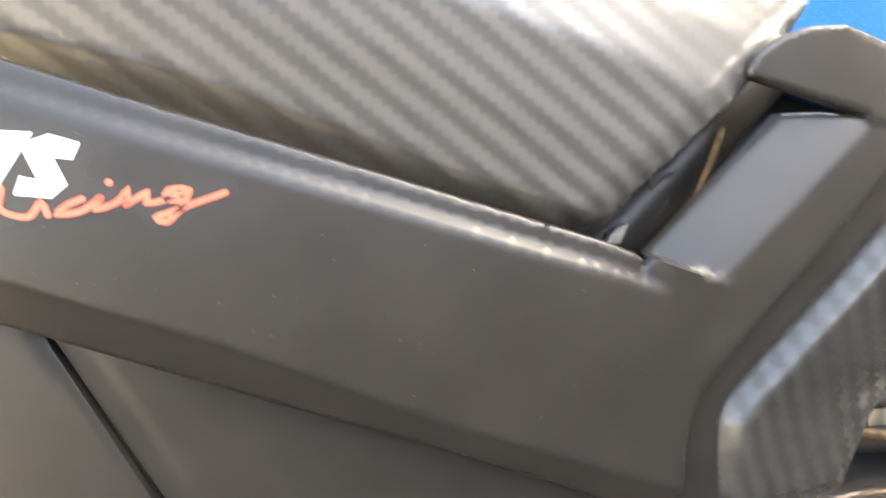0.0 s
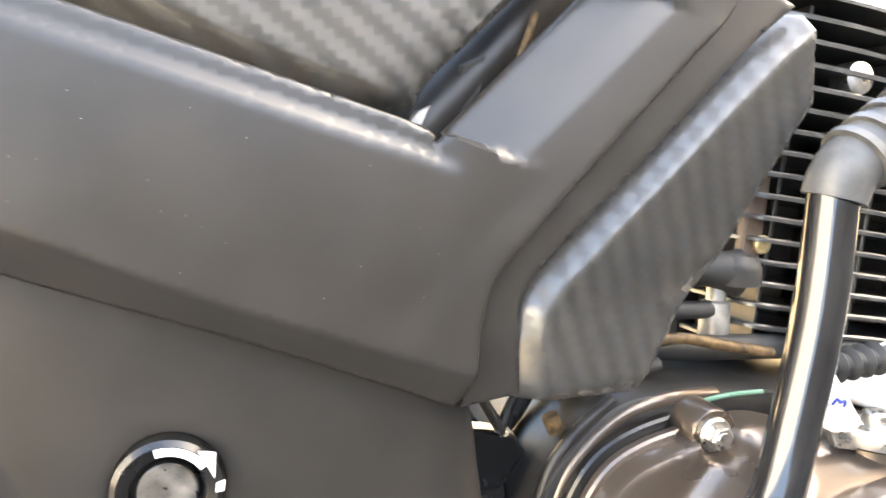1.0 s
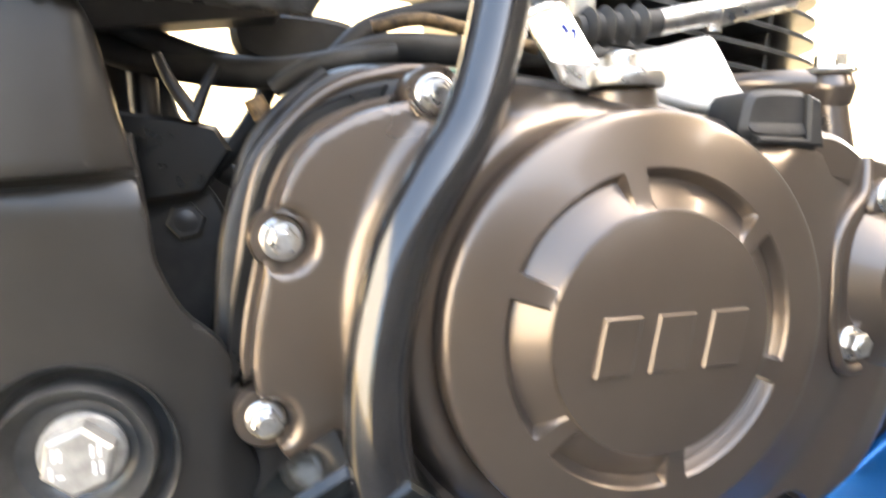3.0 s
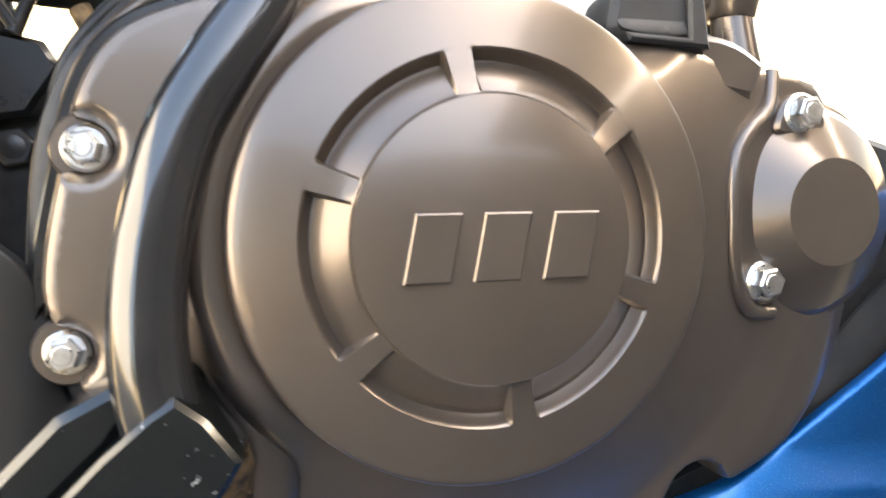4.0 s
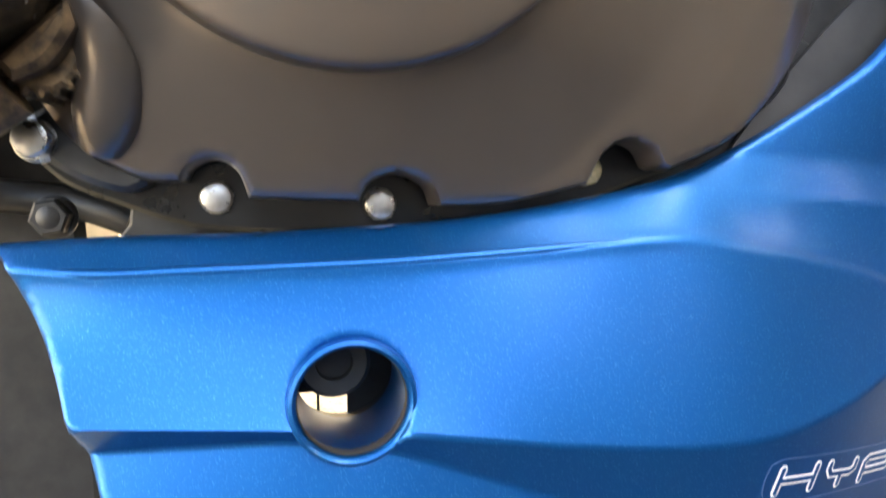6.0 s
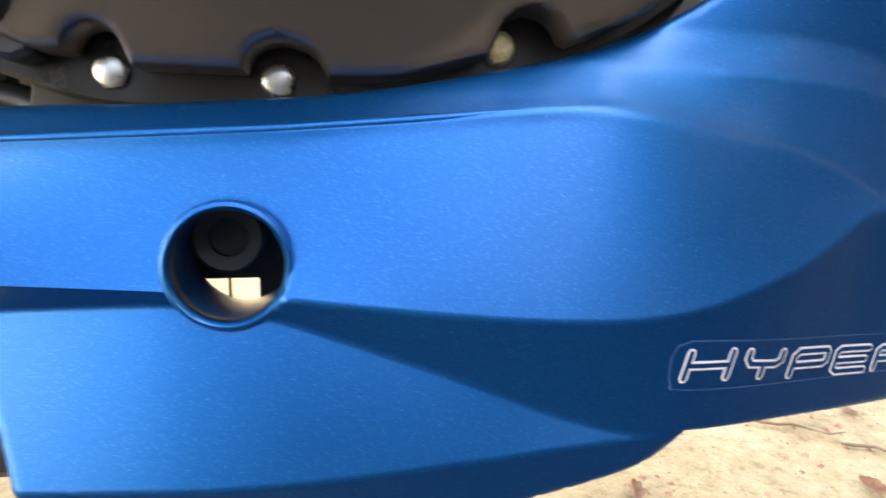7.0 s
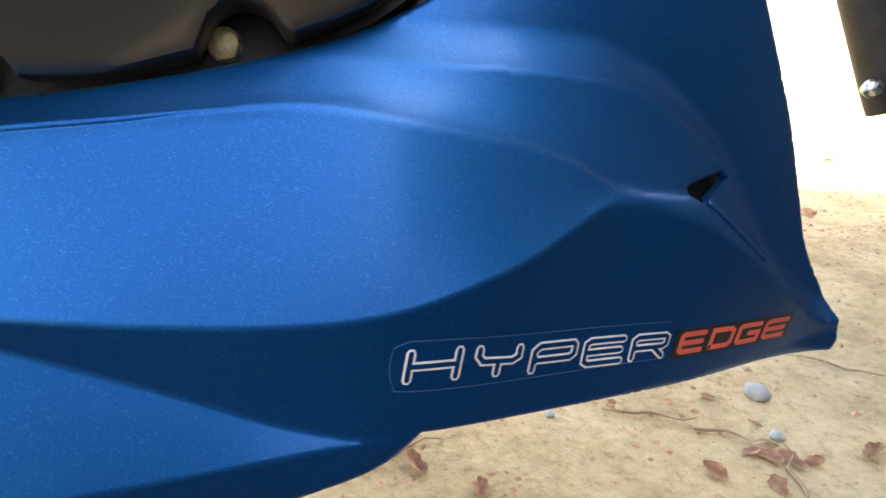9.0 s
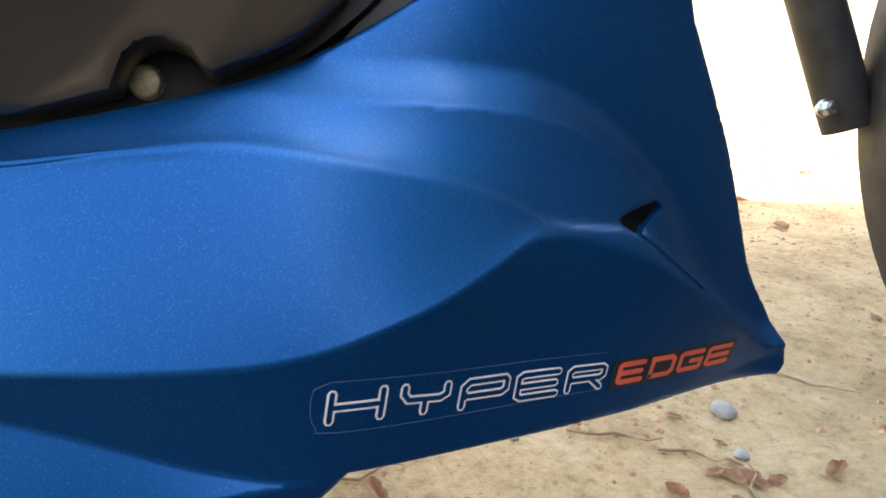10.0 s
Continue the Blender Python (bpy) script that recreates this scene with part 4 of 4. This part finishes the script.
FILM_EDGE = vary(material("clear_film_edge", (0.08, 0.16, 0.36), 0.3), 60, (0.06, 0.13, 0.30), (0.10, 0.19, 0.42))
ribbon(spl([(254, -225.5), (200, -222), (146, -218.6), (140, -216.5), (138.5, -210), (140, -202.5), (145, -200.8), (200, -205.5), (255, -210)], 3.0, False), 0.22, pan_depth, 0.3, FILM_EDGE, decal, "film_edge")
for glyph, x0, x1 in (("H", 144.0, 161.5), ("Y", 168, 183.5), ("P", 190, 207.5), ("E", 213, 230.6), ("R", 236.2, 253)):
    high = np.interp(x0, [144, 250], [9.6, 8.4])
    for stroke in GLYPHS[glyph]:
        line = [letter_place(u, v, x0, x1, high) for u, v in stroke]
        ribbon(line, 3.3, pan_depth, 0.40, WHITE, decal, "letter_" + glyph.lower())
        ribbon(line, 1.7, pan_depth, 0.60, BLUE, decal, "letter_fill")
for glyph, x0, x1 in (("E", 261.5, 274.2), ("D", 278.7, 292), ("G", 296.3, 309.5), ("E", 314, 328.5)):
    for stroke in GLYPHS[glyph]:
        ribbon([letter_place(u, v, x0, x1, 7.6) for u, v in stroke], 2.3, pan_depth, 0.55, RED, decal, "letter_" + glyph.lower())

# -- cylinder with cooling fins --
cyl = holder("cylinder", bike, "black finned engine cylinder")
FIN_TURN = Matrix.Rotation(radians(7), 4, "Y")
for k in range(17):
    loop = spl([(-72, 10, 1), (-74, -60), (-66, -92), (-30, -100), (20, -100), (70, -98), (120, -84), (134, -40), (136, 10, 1)], 6.0)
    part("cooling_fin", move(slab(loop, -1.4, 1.4, 0.9), Matrix.Translation((58 * MM, 198 * MM, (104 + 11.9 * k) * MM)) @ FIN_TURN @ Matrix.Rotation(radians(-90), 4, "X")), FIN_BLACK, cyl)
for x in (-62, -8, 78):
    part("fin_web", move(slab([(-1.3, 0), (1.3, 0), (1.3, 186), (-1.3, 186)], 0, 60, 0.4), Matrix.Translation(((58 + x) * MM, (100 if x == -8 else 108) * MM, (104 - x * 0.12) * MM)) @ FIN_TURN), CAST_BLACK, cyl)
part("barrel", move(bezel([(0, 0), (54, 0), (55, 3), (55, 220)], 0, 0, 40), Matrix.Translation((62 * MM, 205 * MM, 310 * MM)) @ Matrix.Rotation(radians(-90), 4, "X")), CAST_BLACK, cyl)
part("head_block", slab(spl([(-60, 165, 1), (-20, 160, 1), (-20, 96, 1), (200, 78, 1), (210, 300, 1), (-60, 320, 1)], 12.0), 158, 230, 3.0), CAST_BLACK, cyl)
part("stud_cap", bezel([(0, 99), (7, 99), (8.8, 100), (9.2, 103), (9.2, 112)], 46, 259, 28), ZINC, cyl, "bright round cap on the cylinder")
part("stud_cap", bezel([(0, 107), (4, 107), (5.2, 108), (5.2, 118)], -1, 168, 22), CREAM, cyl)
part("chrome_rod", pipe([(110, 86, 226), (100, 86, 183), (88, 86, 133), (86, 86, 122)], 4.2, 16), ZINC, cyl, "bright steel breather pipe")

# -- head of the clutch cable --
cable = part("clutch_cable", pipe([(103, 50, 133), (112, 52, 137), (150, 58, 150), (230, 80, 190)], 3.2, 12), RUBBER, bike, "clutch cable with rubber boot and metal adjuster")
part("rubber_boot", pipe([(-3, 57, 114), (2, 57, 114.6), (35, 56, 118.3)], [5.4, 6.0, 5.6], 20), RUBBER, cable)
for x in (2.5, 10.5, 18.5, 26.0):
    part("boot_fold", pipe([(x - 2.6, 57, 114 + 0.11 * x), (x, 57, 114.4 + 0.11 * x), (x + 2.6, 57, 114.6 + 0.11 * x)], [6.2, 8.6, 6.2], 22, 1.0), RUBBER, cable)
part("adjuster", pipe([(34, 56, 118.2), (58, 54, 123.3), (60, 54, 123.7), (98, 50.5, 132)], [5.4, 5.4, 6.6, 6.2], 20, 3.0), ZINC, cable)
part("adjuster_nut", move(slab(hexagon(0, 0, 13.5, 0), -4, 4, 0.8), Matrix.Translation((64 * MM, 53.6 * MM, 124.6 * MM)) @ Matrix.Rotation(radians(-12), 4, "Y") @ Matrix.Rotation(radians(90), 4, "Z")), ZINC, cable)
part("adjuster_nut", move(slab(hexagon(0, 0, 12, 0), -2.5, 2.5, 0.8), Matrix.Translation((94 * MM, 51 * MM, 131.2 * MM)) @ Matrix.Rotation(radians(-12), 4, "Y") @ Matrix.Rotation(radians(90), 4, "Z")), ZINC, cable)
arm = part("release_arm", move(slab(spl([(-9, -11, 1), (9, -11, 1), (9, 13), (8, 15, 1), (-8, 15, 1), (-9, 13)], 4.0), -1.2, 1.2, 0.5),
                               Matrix.Translation((-20 * MM, 34 * MM, 103 * MM)) @ Matrix.Rotation(radians(-18), 4, "Y") @ Matrix.Rotation(radians(-28), 4, "X")), ZINC, bike, "pale metal clutch release arm with a blue ink mark")
UPRIGHT = Matrix.Rotation(radians(-90), 4, "X")
part("arm_foot", move(bezel([(0, -4), (15, -4), (17.5, -3), (18, 0), (17, 2.5), (0, 2.5)], 0, 0, 36), Matrix.Translation((2 * MM, 32 * MM, 90 * MM)) @ UPRIGHT), ZINC, arm)
part("arm_neck", slab([(-28, 96), (-14, 96), (-2, 90), (-14, 86), (-24, 88)], 26, 30, 0.6), ZINC, arm)
part("arm_hook", pipe([(-36, 40, 112), (-24, 42, 118), (-14, 46, 119), (-13, 50, 110)], 2.2, 10), ZINC, arm)
for stroke in ([(-24.5, 106.2), (-23.5, 109.2), (-21, 106.8)], [(-21, 106.8), (-18.6, 108), (-17.2, 104.6)]):
    part("ink_mark", pipe([(x, 31.6 - (z - 103) * 0.5, z) for x, z in stroke], 0.7, 8, 1.0), INK, arm)
part("release_shaft", move(bezel([(0, -6), (5, -6), (6, -5), (6.4, 6)], 0, 0, 24), Matrix.Translation((3 * MM, 32 * MM, 95 * MM)) @ UPRIGHT), ZINC, arm)
part("cable_boss", pipe([(4, 36, 56), (4, 35, 74), (3, 34, 87)], [17, 15.5, 14.5], 28), BRONZE, cover)

SHEATH = grain(vary(material("cream_plastic", (0.78, 0.76, 0.70), 0.5), 60, (0.72, 0.69, 0.62), (0.84, 0.82, 0.77)), 300, 0.3, 0.0006)


def sheath_depth(x, z):
    return 58 + 0.25 * (z - 84) + 2.2 * noise.noise((x * 0.05, z * 0.07, 4.0)) + 1.2 * math.sin(0.12 * x + 0.05 * z)


part("cream_sheath", relief([spl([(12, 98), (20, 106), (46, 111), (70, 117), (76, 115), (83, 99), (91, 84), (86, 78), (60, 82), (34, 88)], 3.0)], sheath_depth, 3.0, 16.0, 5.0, (), 1), SHEATH, bike, "crumpled cream plastic sheath behind the release arm", 60)

# -- oil filler cap and banjo union --
filler = part("filler_neck", slab(spl([(56, 58, 1), (57, 70), (64, 73), (100, 71), (118, 62, 1), (112, 48, 1)], 4.0), 24, 60, 3.0), BRONZE, bike, "filler neck casting with black cap")
cap_body = part("filler_cap", slab(spl([(50.8, 72, 1), (53.7, 84), (60, 87.5), (80, 87.5), (87, 84, 1), (89.7, 64, 1), (80, 62.6), (56, 66.5)], 3.0), 21, 44, 2.5), DARK_PLASTIC, filler, "black plastic oil filler cap with a sunken grip")
part("grip_rim", slab([(80, 86), (86.5, 83.5), (89, 65), (57, 66.5), (56, 69.5), (80.5, 68.5)], 18, 24, 1.2), DARK_PLASTIC, cap_body)
part("grip", relief([spl([(54.5, 71), (57.5, 84), (62, 86.5), (79, 86), (81, 82), (80.5, 69.5)], 2.5)], lambda x, z: 22 - 3.0 * (1 - sstep(69, 78, z)), 2.5, 3.0, 1.5), DARK_PLASTIC, cap_body)
banjo = part("banjo_union", pipe([(119, 47, 84), (119, 47, 92), (119, 47, 98)], [9, 11.2, 9], 24, 1.5), BRONZE, bike, "hose union with bright bolt")
part("union_bolt", move(slab(hexagon(0, 0, 12, 0), -5, 3, 1.0), Matrix.Translation((119 * MM, 47 * MM, 104 * MM)) @ Matrix.Rotation(radians(90), 4, "X")), ZINC, banjo)
part("union_washer", move(bezel([(0, -1.2), (11, -1.2), (11.5, 0), (11, 1.2), (0, 1.2)], 0, 0, 28), Matrix.Translation((119 * MM, 47 * MM, 99.5 * MM)) @ Matrix.Rotation(radians(90), 4, "X")), ZINC, banjo)
part("union_pillar", pipe([(122, 46, 60), (120, 46.5, 76), (119, 47, 86)], [10, 8.5, 8], 20), BRONZE, banjo)
part("union_pipe", pipe([(112, 49, 94), (96, 60, 95), (80, 80, 95), (64, 96, 94)], [6.4, 6.0, 5.4, 5.4], 16), BRONZE, banjo)

# -- injectors, caps, hoses and looms behind the cover --
for x, y, z in ((15, 90, 137), (-24, 114, 129)):
    inj = part("sensor_plug", bezel([(0, -16), (4.4, -16), (5.2, -14), (5.2, -8), (7.6, -7), (8, -4), (8.4, 14), (7, 16), (0, 16)], 0, 0, 24), ALLOY, bike, "grey metal sensor plug")
    inj.matrix_basis = Matrix.Translation((x * MM, y * MM, z * MM)) @ Matrix.Rotation(radians(-90), 4, "X")
    part("plug_tip", bezel([(0, -19), (3.2, -19), (4.2, -17), (4.2, -14)], 0, 0, 18), ALLOY, inj)
cap = part("plug_cap", pipe([(-60, 124, 146), (-42, 118, 150), (-30, 114, 153), (-14, 112, 152)], [6, 6.5, 9, 13.5], 20, 3.0), RUBBER, bike, "black rubber spark plug cap")
part("cap_bell", pipe([(-14, 112, 162), (-14, 112, 156), (-14, 112, 146)], [9, 13.4, 13.6], 24, 2.0), RUBBER, cap)
for line, r, mat in (([(-200, 104, 126), (-180, 110, 116), (-150, 118, 106), (-120, 118, 102), (-98, 116, 105), (-78, 118, 122), (-52, 116, 130), (-28, 112, 132)], 5.0, RUBBER),
                     ([(-196, 116, 112), (-170, 118, 104), (-130, 116, 100), (-100, 112, 103), (-70, 110, 112), (-40, 108, 112), (10, 104, 112), (60, 104, 110)], 7.0, RUBBER),
                     ([(-172, 128, 118), (-166, 128, 80), (-148, 130, 60), (-132, 132, 50)], 5.0, RUBBER),
                     ([(-118, 128, 106), (-132, 128, 78), (-150, 128, 56)], 4.5, RUBBER),
                     ([(-176, 122, 122), (-175, 122, 80), (-172, 122, 50)], 6.5, CAST_BLACK),
                     ([(-200, 132, 150), (-186, 134, 100), (-176, 136, 50), (-160, 138, 0)], 12.0, CAST_BLACK),
                     ([(-80, 96, 118), (-60, 92, 122), (-36, 90, 118), (-4, 92, 112)], 3.0, RUST),
                     ([(-122, 104, 92), (-110, 100, 100), (-96, 96, 104), (-70, 94, 108)], 4.0, RUBBER),
                     ([(-190, 130, -96), (-140, 128, -112), (-104, 124, -116), (-80, 120, -124)], 7.0, CAST_BLACK),
                     ([(-250, 150, -205), (-144, 150, -206), (-96, 150, -207)], 2.5, RUST)):
    part("hose", pipe(line, r, 14), mat, bike, "hose or rod behind the engine cover")
part("loom_box", slab(spl([(-136, 128), (-112, 130), (-84, 126), (-78, 116), (-86, 106), (-128, 107), (-138, 116)], 5.0), 128, 150, 3.0), DARK_PLASTIC, bike, "dark connector box behind the hoses")
part("brown_stay", slab([(-9.4, 210.5), (3.9, 215), (-1.5, 150), (-14, 150)], 110, 116, 1.0), vary(material("brown_primer", (0.10, 0.07, 0.05), 0.6), 90, (0.08, 0.055, 0.04), (0.13, 0.09, 0.065)), bike, "brown metal stay beside the cylinder")
part("gasket_edge", pipe([(-70, 71, 94), (-48, 71, 98), (-26, 71, 99)], 1.2, 8), vary(material("gasket_green", (0.10, 0.22, 0.16), 0.6), 80, (0.08, 0.18, 0.13), (0.13, 0.26, 0.19)), bike)
bracket = part("engine_bracket", slab(spl([(-182, 68, 1), (-165, 68, 1), (-146, 44), (-144, 24), (-152, -14, 1), (-186, -20, 1)], 4.0), 108, 118, 1.5), CAST_BLACK, bike, "black engine mounting bracket")
hex_bolt(-160, 36.5, 112, bracket, 14, 9.5, CAST_BLACK, 7)

# -- crankcase behind the covers --
case = part("crankcase", relief([spl([(-150, -60), (-148, 20), (-138, 58), (-124, 78), (-104, 96), (-75, 101), (-40, 99), (0, 96), (80, 80), (150, 66), (196, 0), (192, -90), (120, -126), (-44, -127), (-66, -102), (-128, -84)], 5.0)],
                                lambda x, z: 74.0, 8.0, 120.0, 5.0), CAST_BLACK, bike, "dark engine crankcase behind the covers")
part("case_skirt", slab(spl([(-120, -70), (-100, -88), (-60, -104), (60, -104), (110, -92), (140, -78), (196, -50), (196, -150), (-62, -150), (-70, -112)], 8.0), 68, 130, 1.0), RUBBER, case)
part("case_rib", pipe([(-141, 76, 4), (-132, 76, 52), (-119, 76, 74), (-100, 76, 90), (-74, 76, 97), (-48, 78, 97)], 3.4, 12), BRONZE, case)
part("case_rib", pipe([(-146, 80, 0), (-137, 80, 56), (-123, 80, 80), (-103, 80, 97)], 3.0, 12), CAST_BLACK, case)
part("rear_mount", slab(spl([(-430, 20, 1), (-200, 20), (-160, 0), (-150, -60), (-110, -80), (-100, -290, 1), (-430, -290, 1)], 10.0), 140, 200, 4.0), CAST_BLACK, bike, "dark frame and stand parts below the footrest")
part("stand_plate", slab([(-270, 78), (-90, 78), (-60, 40), (-60, -120), (-270, -120)], 235, 255, 4.0), CAST_BLACK, bike, "dark frame plate behind the engine")
part("front_mount", slab(spl([(150, 60, 1), (296, 20, 1), (306, -90, 1), (200, -110), (150, -120, 1)], 8.0), 74, 120, 4.0), RUBBER, bike, "dark engine mount behind the belly pan")
hex_bolt(-101, -121, 92, case, 12, 8, CAST_BLACK, 6)

# -- fork leg and front wheel --
fork = part("fork_leg", pipe([(487, 262, 130), (512, 257, 50), (528, 254, 0), (555, 250, -88), (562, 249, -112)], [20, 20, 20, 20, 19], 24), DARK_PLASTIC, bike, "dark front fork leg with a clamp bolt")
hex_bolt(531, -98, 240, fork, 10, 7, ZINC, 6)
wheel = holder("front_wheel", bike, "black front wheel")
tyre = bezel([(232, -28), (240, -42), (268, -52), (290, -44), (300, -20), (302, 0), (300, 20), (290, 44), (268, 52), (240, 42), (232, 28)], 0, 0, 72)
part("tyre", move(tyre, Matrix.Translation((860 * MM, 205 * MM, -110 * MM))), RUBBER, wheel, "black tyre")
rim = bezel([(200, -16), (214, -24), (232, -28), (236, 0), (232, 28), (214, 24), (200, 16), (200, -16)], 0, 0, 60)
part("rim", move(rim, Matrix.Translation((860 * MM, 205 * MM, -110 * MM))), CAST_BLACK, wheel)
part("hub", move(bezel([(0, -40), (30, -40), (34, -30), (34, 30), (30, 40), (0, 40)], 0, 0, 32), Matrix.Translation((860 * MM, 205 * MM, -110 * MM))), CAST_BLACK, wheel)
for k in range(6):
    a = radians(60 * k + 15)
    part("spoke", pipe([(860 + 28 * math.cos(a), 205, -110 + 28 * math.sin(a)), (860 + 210 * math.cos(a), 205, -110 + 210 * math.sin(a))], [13, 10], 12, 30.0), CAST_BLACK, wheel)

# -- dust on the black plastic --
def dust(name, count, box, depth, parent):
    """Specks of pale dust that cling to a panel, in one mesh."""
    verts, faces = [], []
    while len(verts) < count * 5:
        x, z, r = random.uniform(box[0], box[1]), random.uniform(box[2], box[3]), random.uniform(0.1, 0.28)
        if not along(LOWER_CREASE, x) + 3 < z < along(UPPER_EDGE, x) - 14:
            continue
        y, a = depth(x, z), random.uniform(0, 6.28)
        n = len(verts)
        verts += [((x + r * math.cos(a + k * 1.57) * random.uniform(0.4, 1.2)) * MM, (y + 0.05) * MM, (z + r * math.sin(a + k * 1.57)) * MM) for k in range(4)]
        verts.append((x * MM, (y - 0.25) * MM, z * MM))
        faces += [(n + k, n + (k + 1) % 4, n + 4) for k in range(4)]
    me = bpy.data.meshes.new(name)
    me.from_pydata(verts, [], faces)
    me.materials.append(vary(material("pale_dust", (0.4, 0.38, 0.34), 0.9), 200, (0.3, 0.28, 0.25), (0.5, 0.48, 0.44)))
    ob = new(name, me)
    ob.parent = parent
    tagged(ob, "pale specks of dust on the side cover", kind="stuff")


dust("dust", 40, (-440, -200, 130, 280), side_depth, side)

# -- stones, leaves, twigs and grit on the ground --
STONE = grain(vary(material("grey_stone", (0.33, 0.33, 0.32), 0.8), 40, (0.26, 0.27, 0.27), (0.42, 0.42, 0.40)), 150, 0.4, 0.001)
LEAF = vary(material("dry_leaf", (0.4, 0.2, 0.12), 0.75), 90, (0.34, 0.17, 0.10), (0.62, 0.40, 0.25))
TWIG = vary(material("dry_twig", (0.32, 0.22, 0.14), 0.8), 80, (0.22, 0.15, 0.09), (0.42, 0.31, 0.2))


def stone(x, y, size, label):
    bm = bmesh.new()
    bmesh.ops.create_icosphere(bm, subdivisions=3, radius=size)
    for v in bm.verts:
        v.co *= 1 + 0.22 * noise.noise(v.co / size * 1.3 + Vector((x * 9, y * 9, 0)))
        v.co.z *= 0.55
    ob = part("stone", bm, STONE, None, label, 40)
    ob.matrix_world = pose(x, y, ground_height(x, y) + size * 0.28, 0, 0, random.uniform(0, 360))
    return tagged(ob, category="stone", group="stones on the sand")


def leaf(x, y, size, label):
    bm = bmesh.new()
    n = 10
    rows = []
    curl = random.uniform(0.3, 0.9)
    for i in range(n + 1):
        t = i / n
        w = 0.27 * math.sin(math.pi * min(1, t * 0.93 + 0.05)) ** 0.7 * (1 + 0.7 * noise.noise((t * 5, x * 31, y * 17)))
        rows.append([bm.verts.new(((t - 0.5) * size, s * w * size, size * (curl * (abs(s) * w * 0.8 + (t - 0.5) ** 2 * 0.5) + 0.05 * noise.noise((t * 3, s * 2, x * 7))))) for s in (-1, -0.5, 0, 0.5, 1)])
    for a, b in zip(rows, rows[1:]):
        for k in range(4):
            bm.faces.new([a[k], b[k], b[k + 1], a[k + 1]])
    bmesh.ops.solidify(bm, geom=bm.faces[:], thickness=0.0006)
    ob = part("leaf", bm, LEAF, None, label, 60)
    ob.matrix_world = pose(x, y, ground_height(x, y) + 0.002, random.uniform(-14, 14), random.uniform(-14, 14), random.uniform(0, 360))
    return tagged(ob, category="leaf", group="dry leaves on the sand")


def twig(x, y, length, turn):
    pts = [(length * 1000 * (t - 0.5), 12 * noise.noise((t * 3, x * 5, 0)), 3.2 + 2 * noise.noise((t * 2, y, 3))) for t in np.linspace(0, 1, 7)]
    ob = part("twig", pipe(pts, [1.0, 1.4, 1.2, 1.3, 1.0, 0.8, 0.5], 8, 12.0), TWIG, None, "thin dry brown twig on the sand", 60)
    ob.matrix_world = pose(x, y, ground_height(x, y), 0, 0, turn)
    return tagged(ob, category="twig", group="twigs on the sand")


for x, y, size, label in ((0.492, 0.218, 0.011, "smooth grey stone lying on the sand"), (0.469, 0.161, 0.006, "small dark pebble beside dry leaves"), (0.40, 0.26, 0.0045, "small pale pebble on the sand"),
                          (0.62, 0.33, 0.006, "small grey pebble on the sand"), (0.30, 0.21, 0.004, "tiny pebble on the sand"), (0.75, 0.30, 0.007, "grey pebble on open sand")):
    stone(x, y, size, label)
for x, y, size, label in ((0.185, 0.167, 0.024, "dry reddish leaf below the belly pan"), (0.39, 0.124, 0.021, "curled brown leaf on the sand"), (0.444, 0.136, 0.022, "dry red leaf in a small cluster"),
                          (0.458, 0.130, 0.024, "crumpled red leaf in a small cluster"), (0.472, 0.127, 0.020, "broken brown leaf in a small cluster"), (0.527, 0.128, 0.026, "broad dry red leaf on the sand"),
                          (0.456, 0.152, 0.014, "small dry leaf beside a pebble"), (0.461, 0.176, 0.011, "yellow-brown leaf scrap on the sand"), (0.446, 0.219, 0.013, "small red leaf near a stone"),
                          (0.355, 0.216, 0.012, "small dry leaf on the sand"), (0.222, 0.133, 0.02, "dry brown leaf below the belly pan"), (0.425, 0.102, 0.02, "brown leaf near twigs"), (0.434, 0.144, 0.017, "curled red leaf in a small cluster")):
    leaf(x, y, size, label)
for k in range(46):
    x, y = random.uniform(0.55, 2.2), random.uniform(0.3, 2.2)
    leaf(x, y, random.uniform(0.015, 0.035), "dry brown leaf on open sand")
twig(0.379, 0.197, 0.075, -18)
twig(0.428, 0.165, 0.05, -30)
twig(0.174, 0.187, 0.07, 8)
twig(0.452, 0.118, 0.06, 62)
twig(0.60, 0.24, 0.08, -40)


def litter(name, count, low, high, x0, x1, y0, y1, mat, label):
    """Countless small crumbs that lie on the sand, in one mesh."""
    verts, faces = [], []
    for _ in range(count):
        x, y, s = random.uniform(x0, x1), random.uniform(y0, y1), random.uniform(low, high)
        z, a = ground_height(x, y), random.uniform(0, 6.28)
        ring = [(x + s * math.cos(a + k * 1.57) * random.uniform(0.6, 1.1), y + s * math.sin(a + k * 1.57) * random.uniform(0.6, 1.1), z - 0.0003) for k in range(4)]
        n = len(verts)
        verts += ring + [(x, y, z + s * random.uniform(0.25, 0.6))]
        faces += [(n + k, n + (k + 1) % 4, n + 4) for k in range(4)]
    me = bpy.data.meshes.new(name)
    me.from_pydata(verts, [], faces)
    me.materials.append(mat)
    tagged(new(name, me), label, "grit", kind="stuff")


litter("grit", 5000, 0.0006, 0.002, 0.0, 1.3, 0.0, 1.2, vary(material("grit", (0.4, 0.33, 0.24), 0.9), 30, (0.25, 0.2, 0.14), (0.55, 0.47, 0.35)), "fine sandy grit scattered over the ground")
litter("leaf_crumbs", 4200, 0.001, 0.006, 0.1, 1.8, 0.05, 1.6, LEAF, "brown crumbs of dry leaves on the ground")
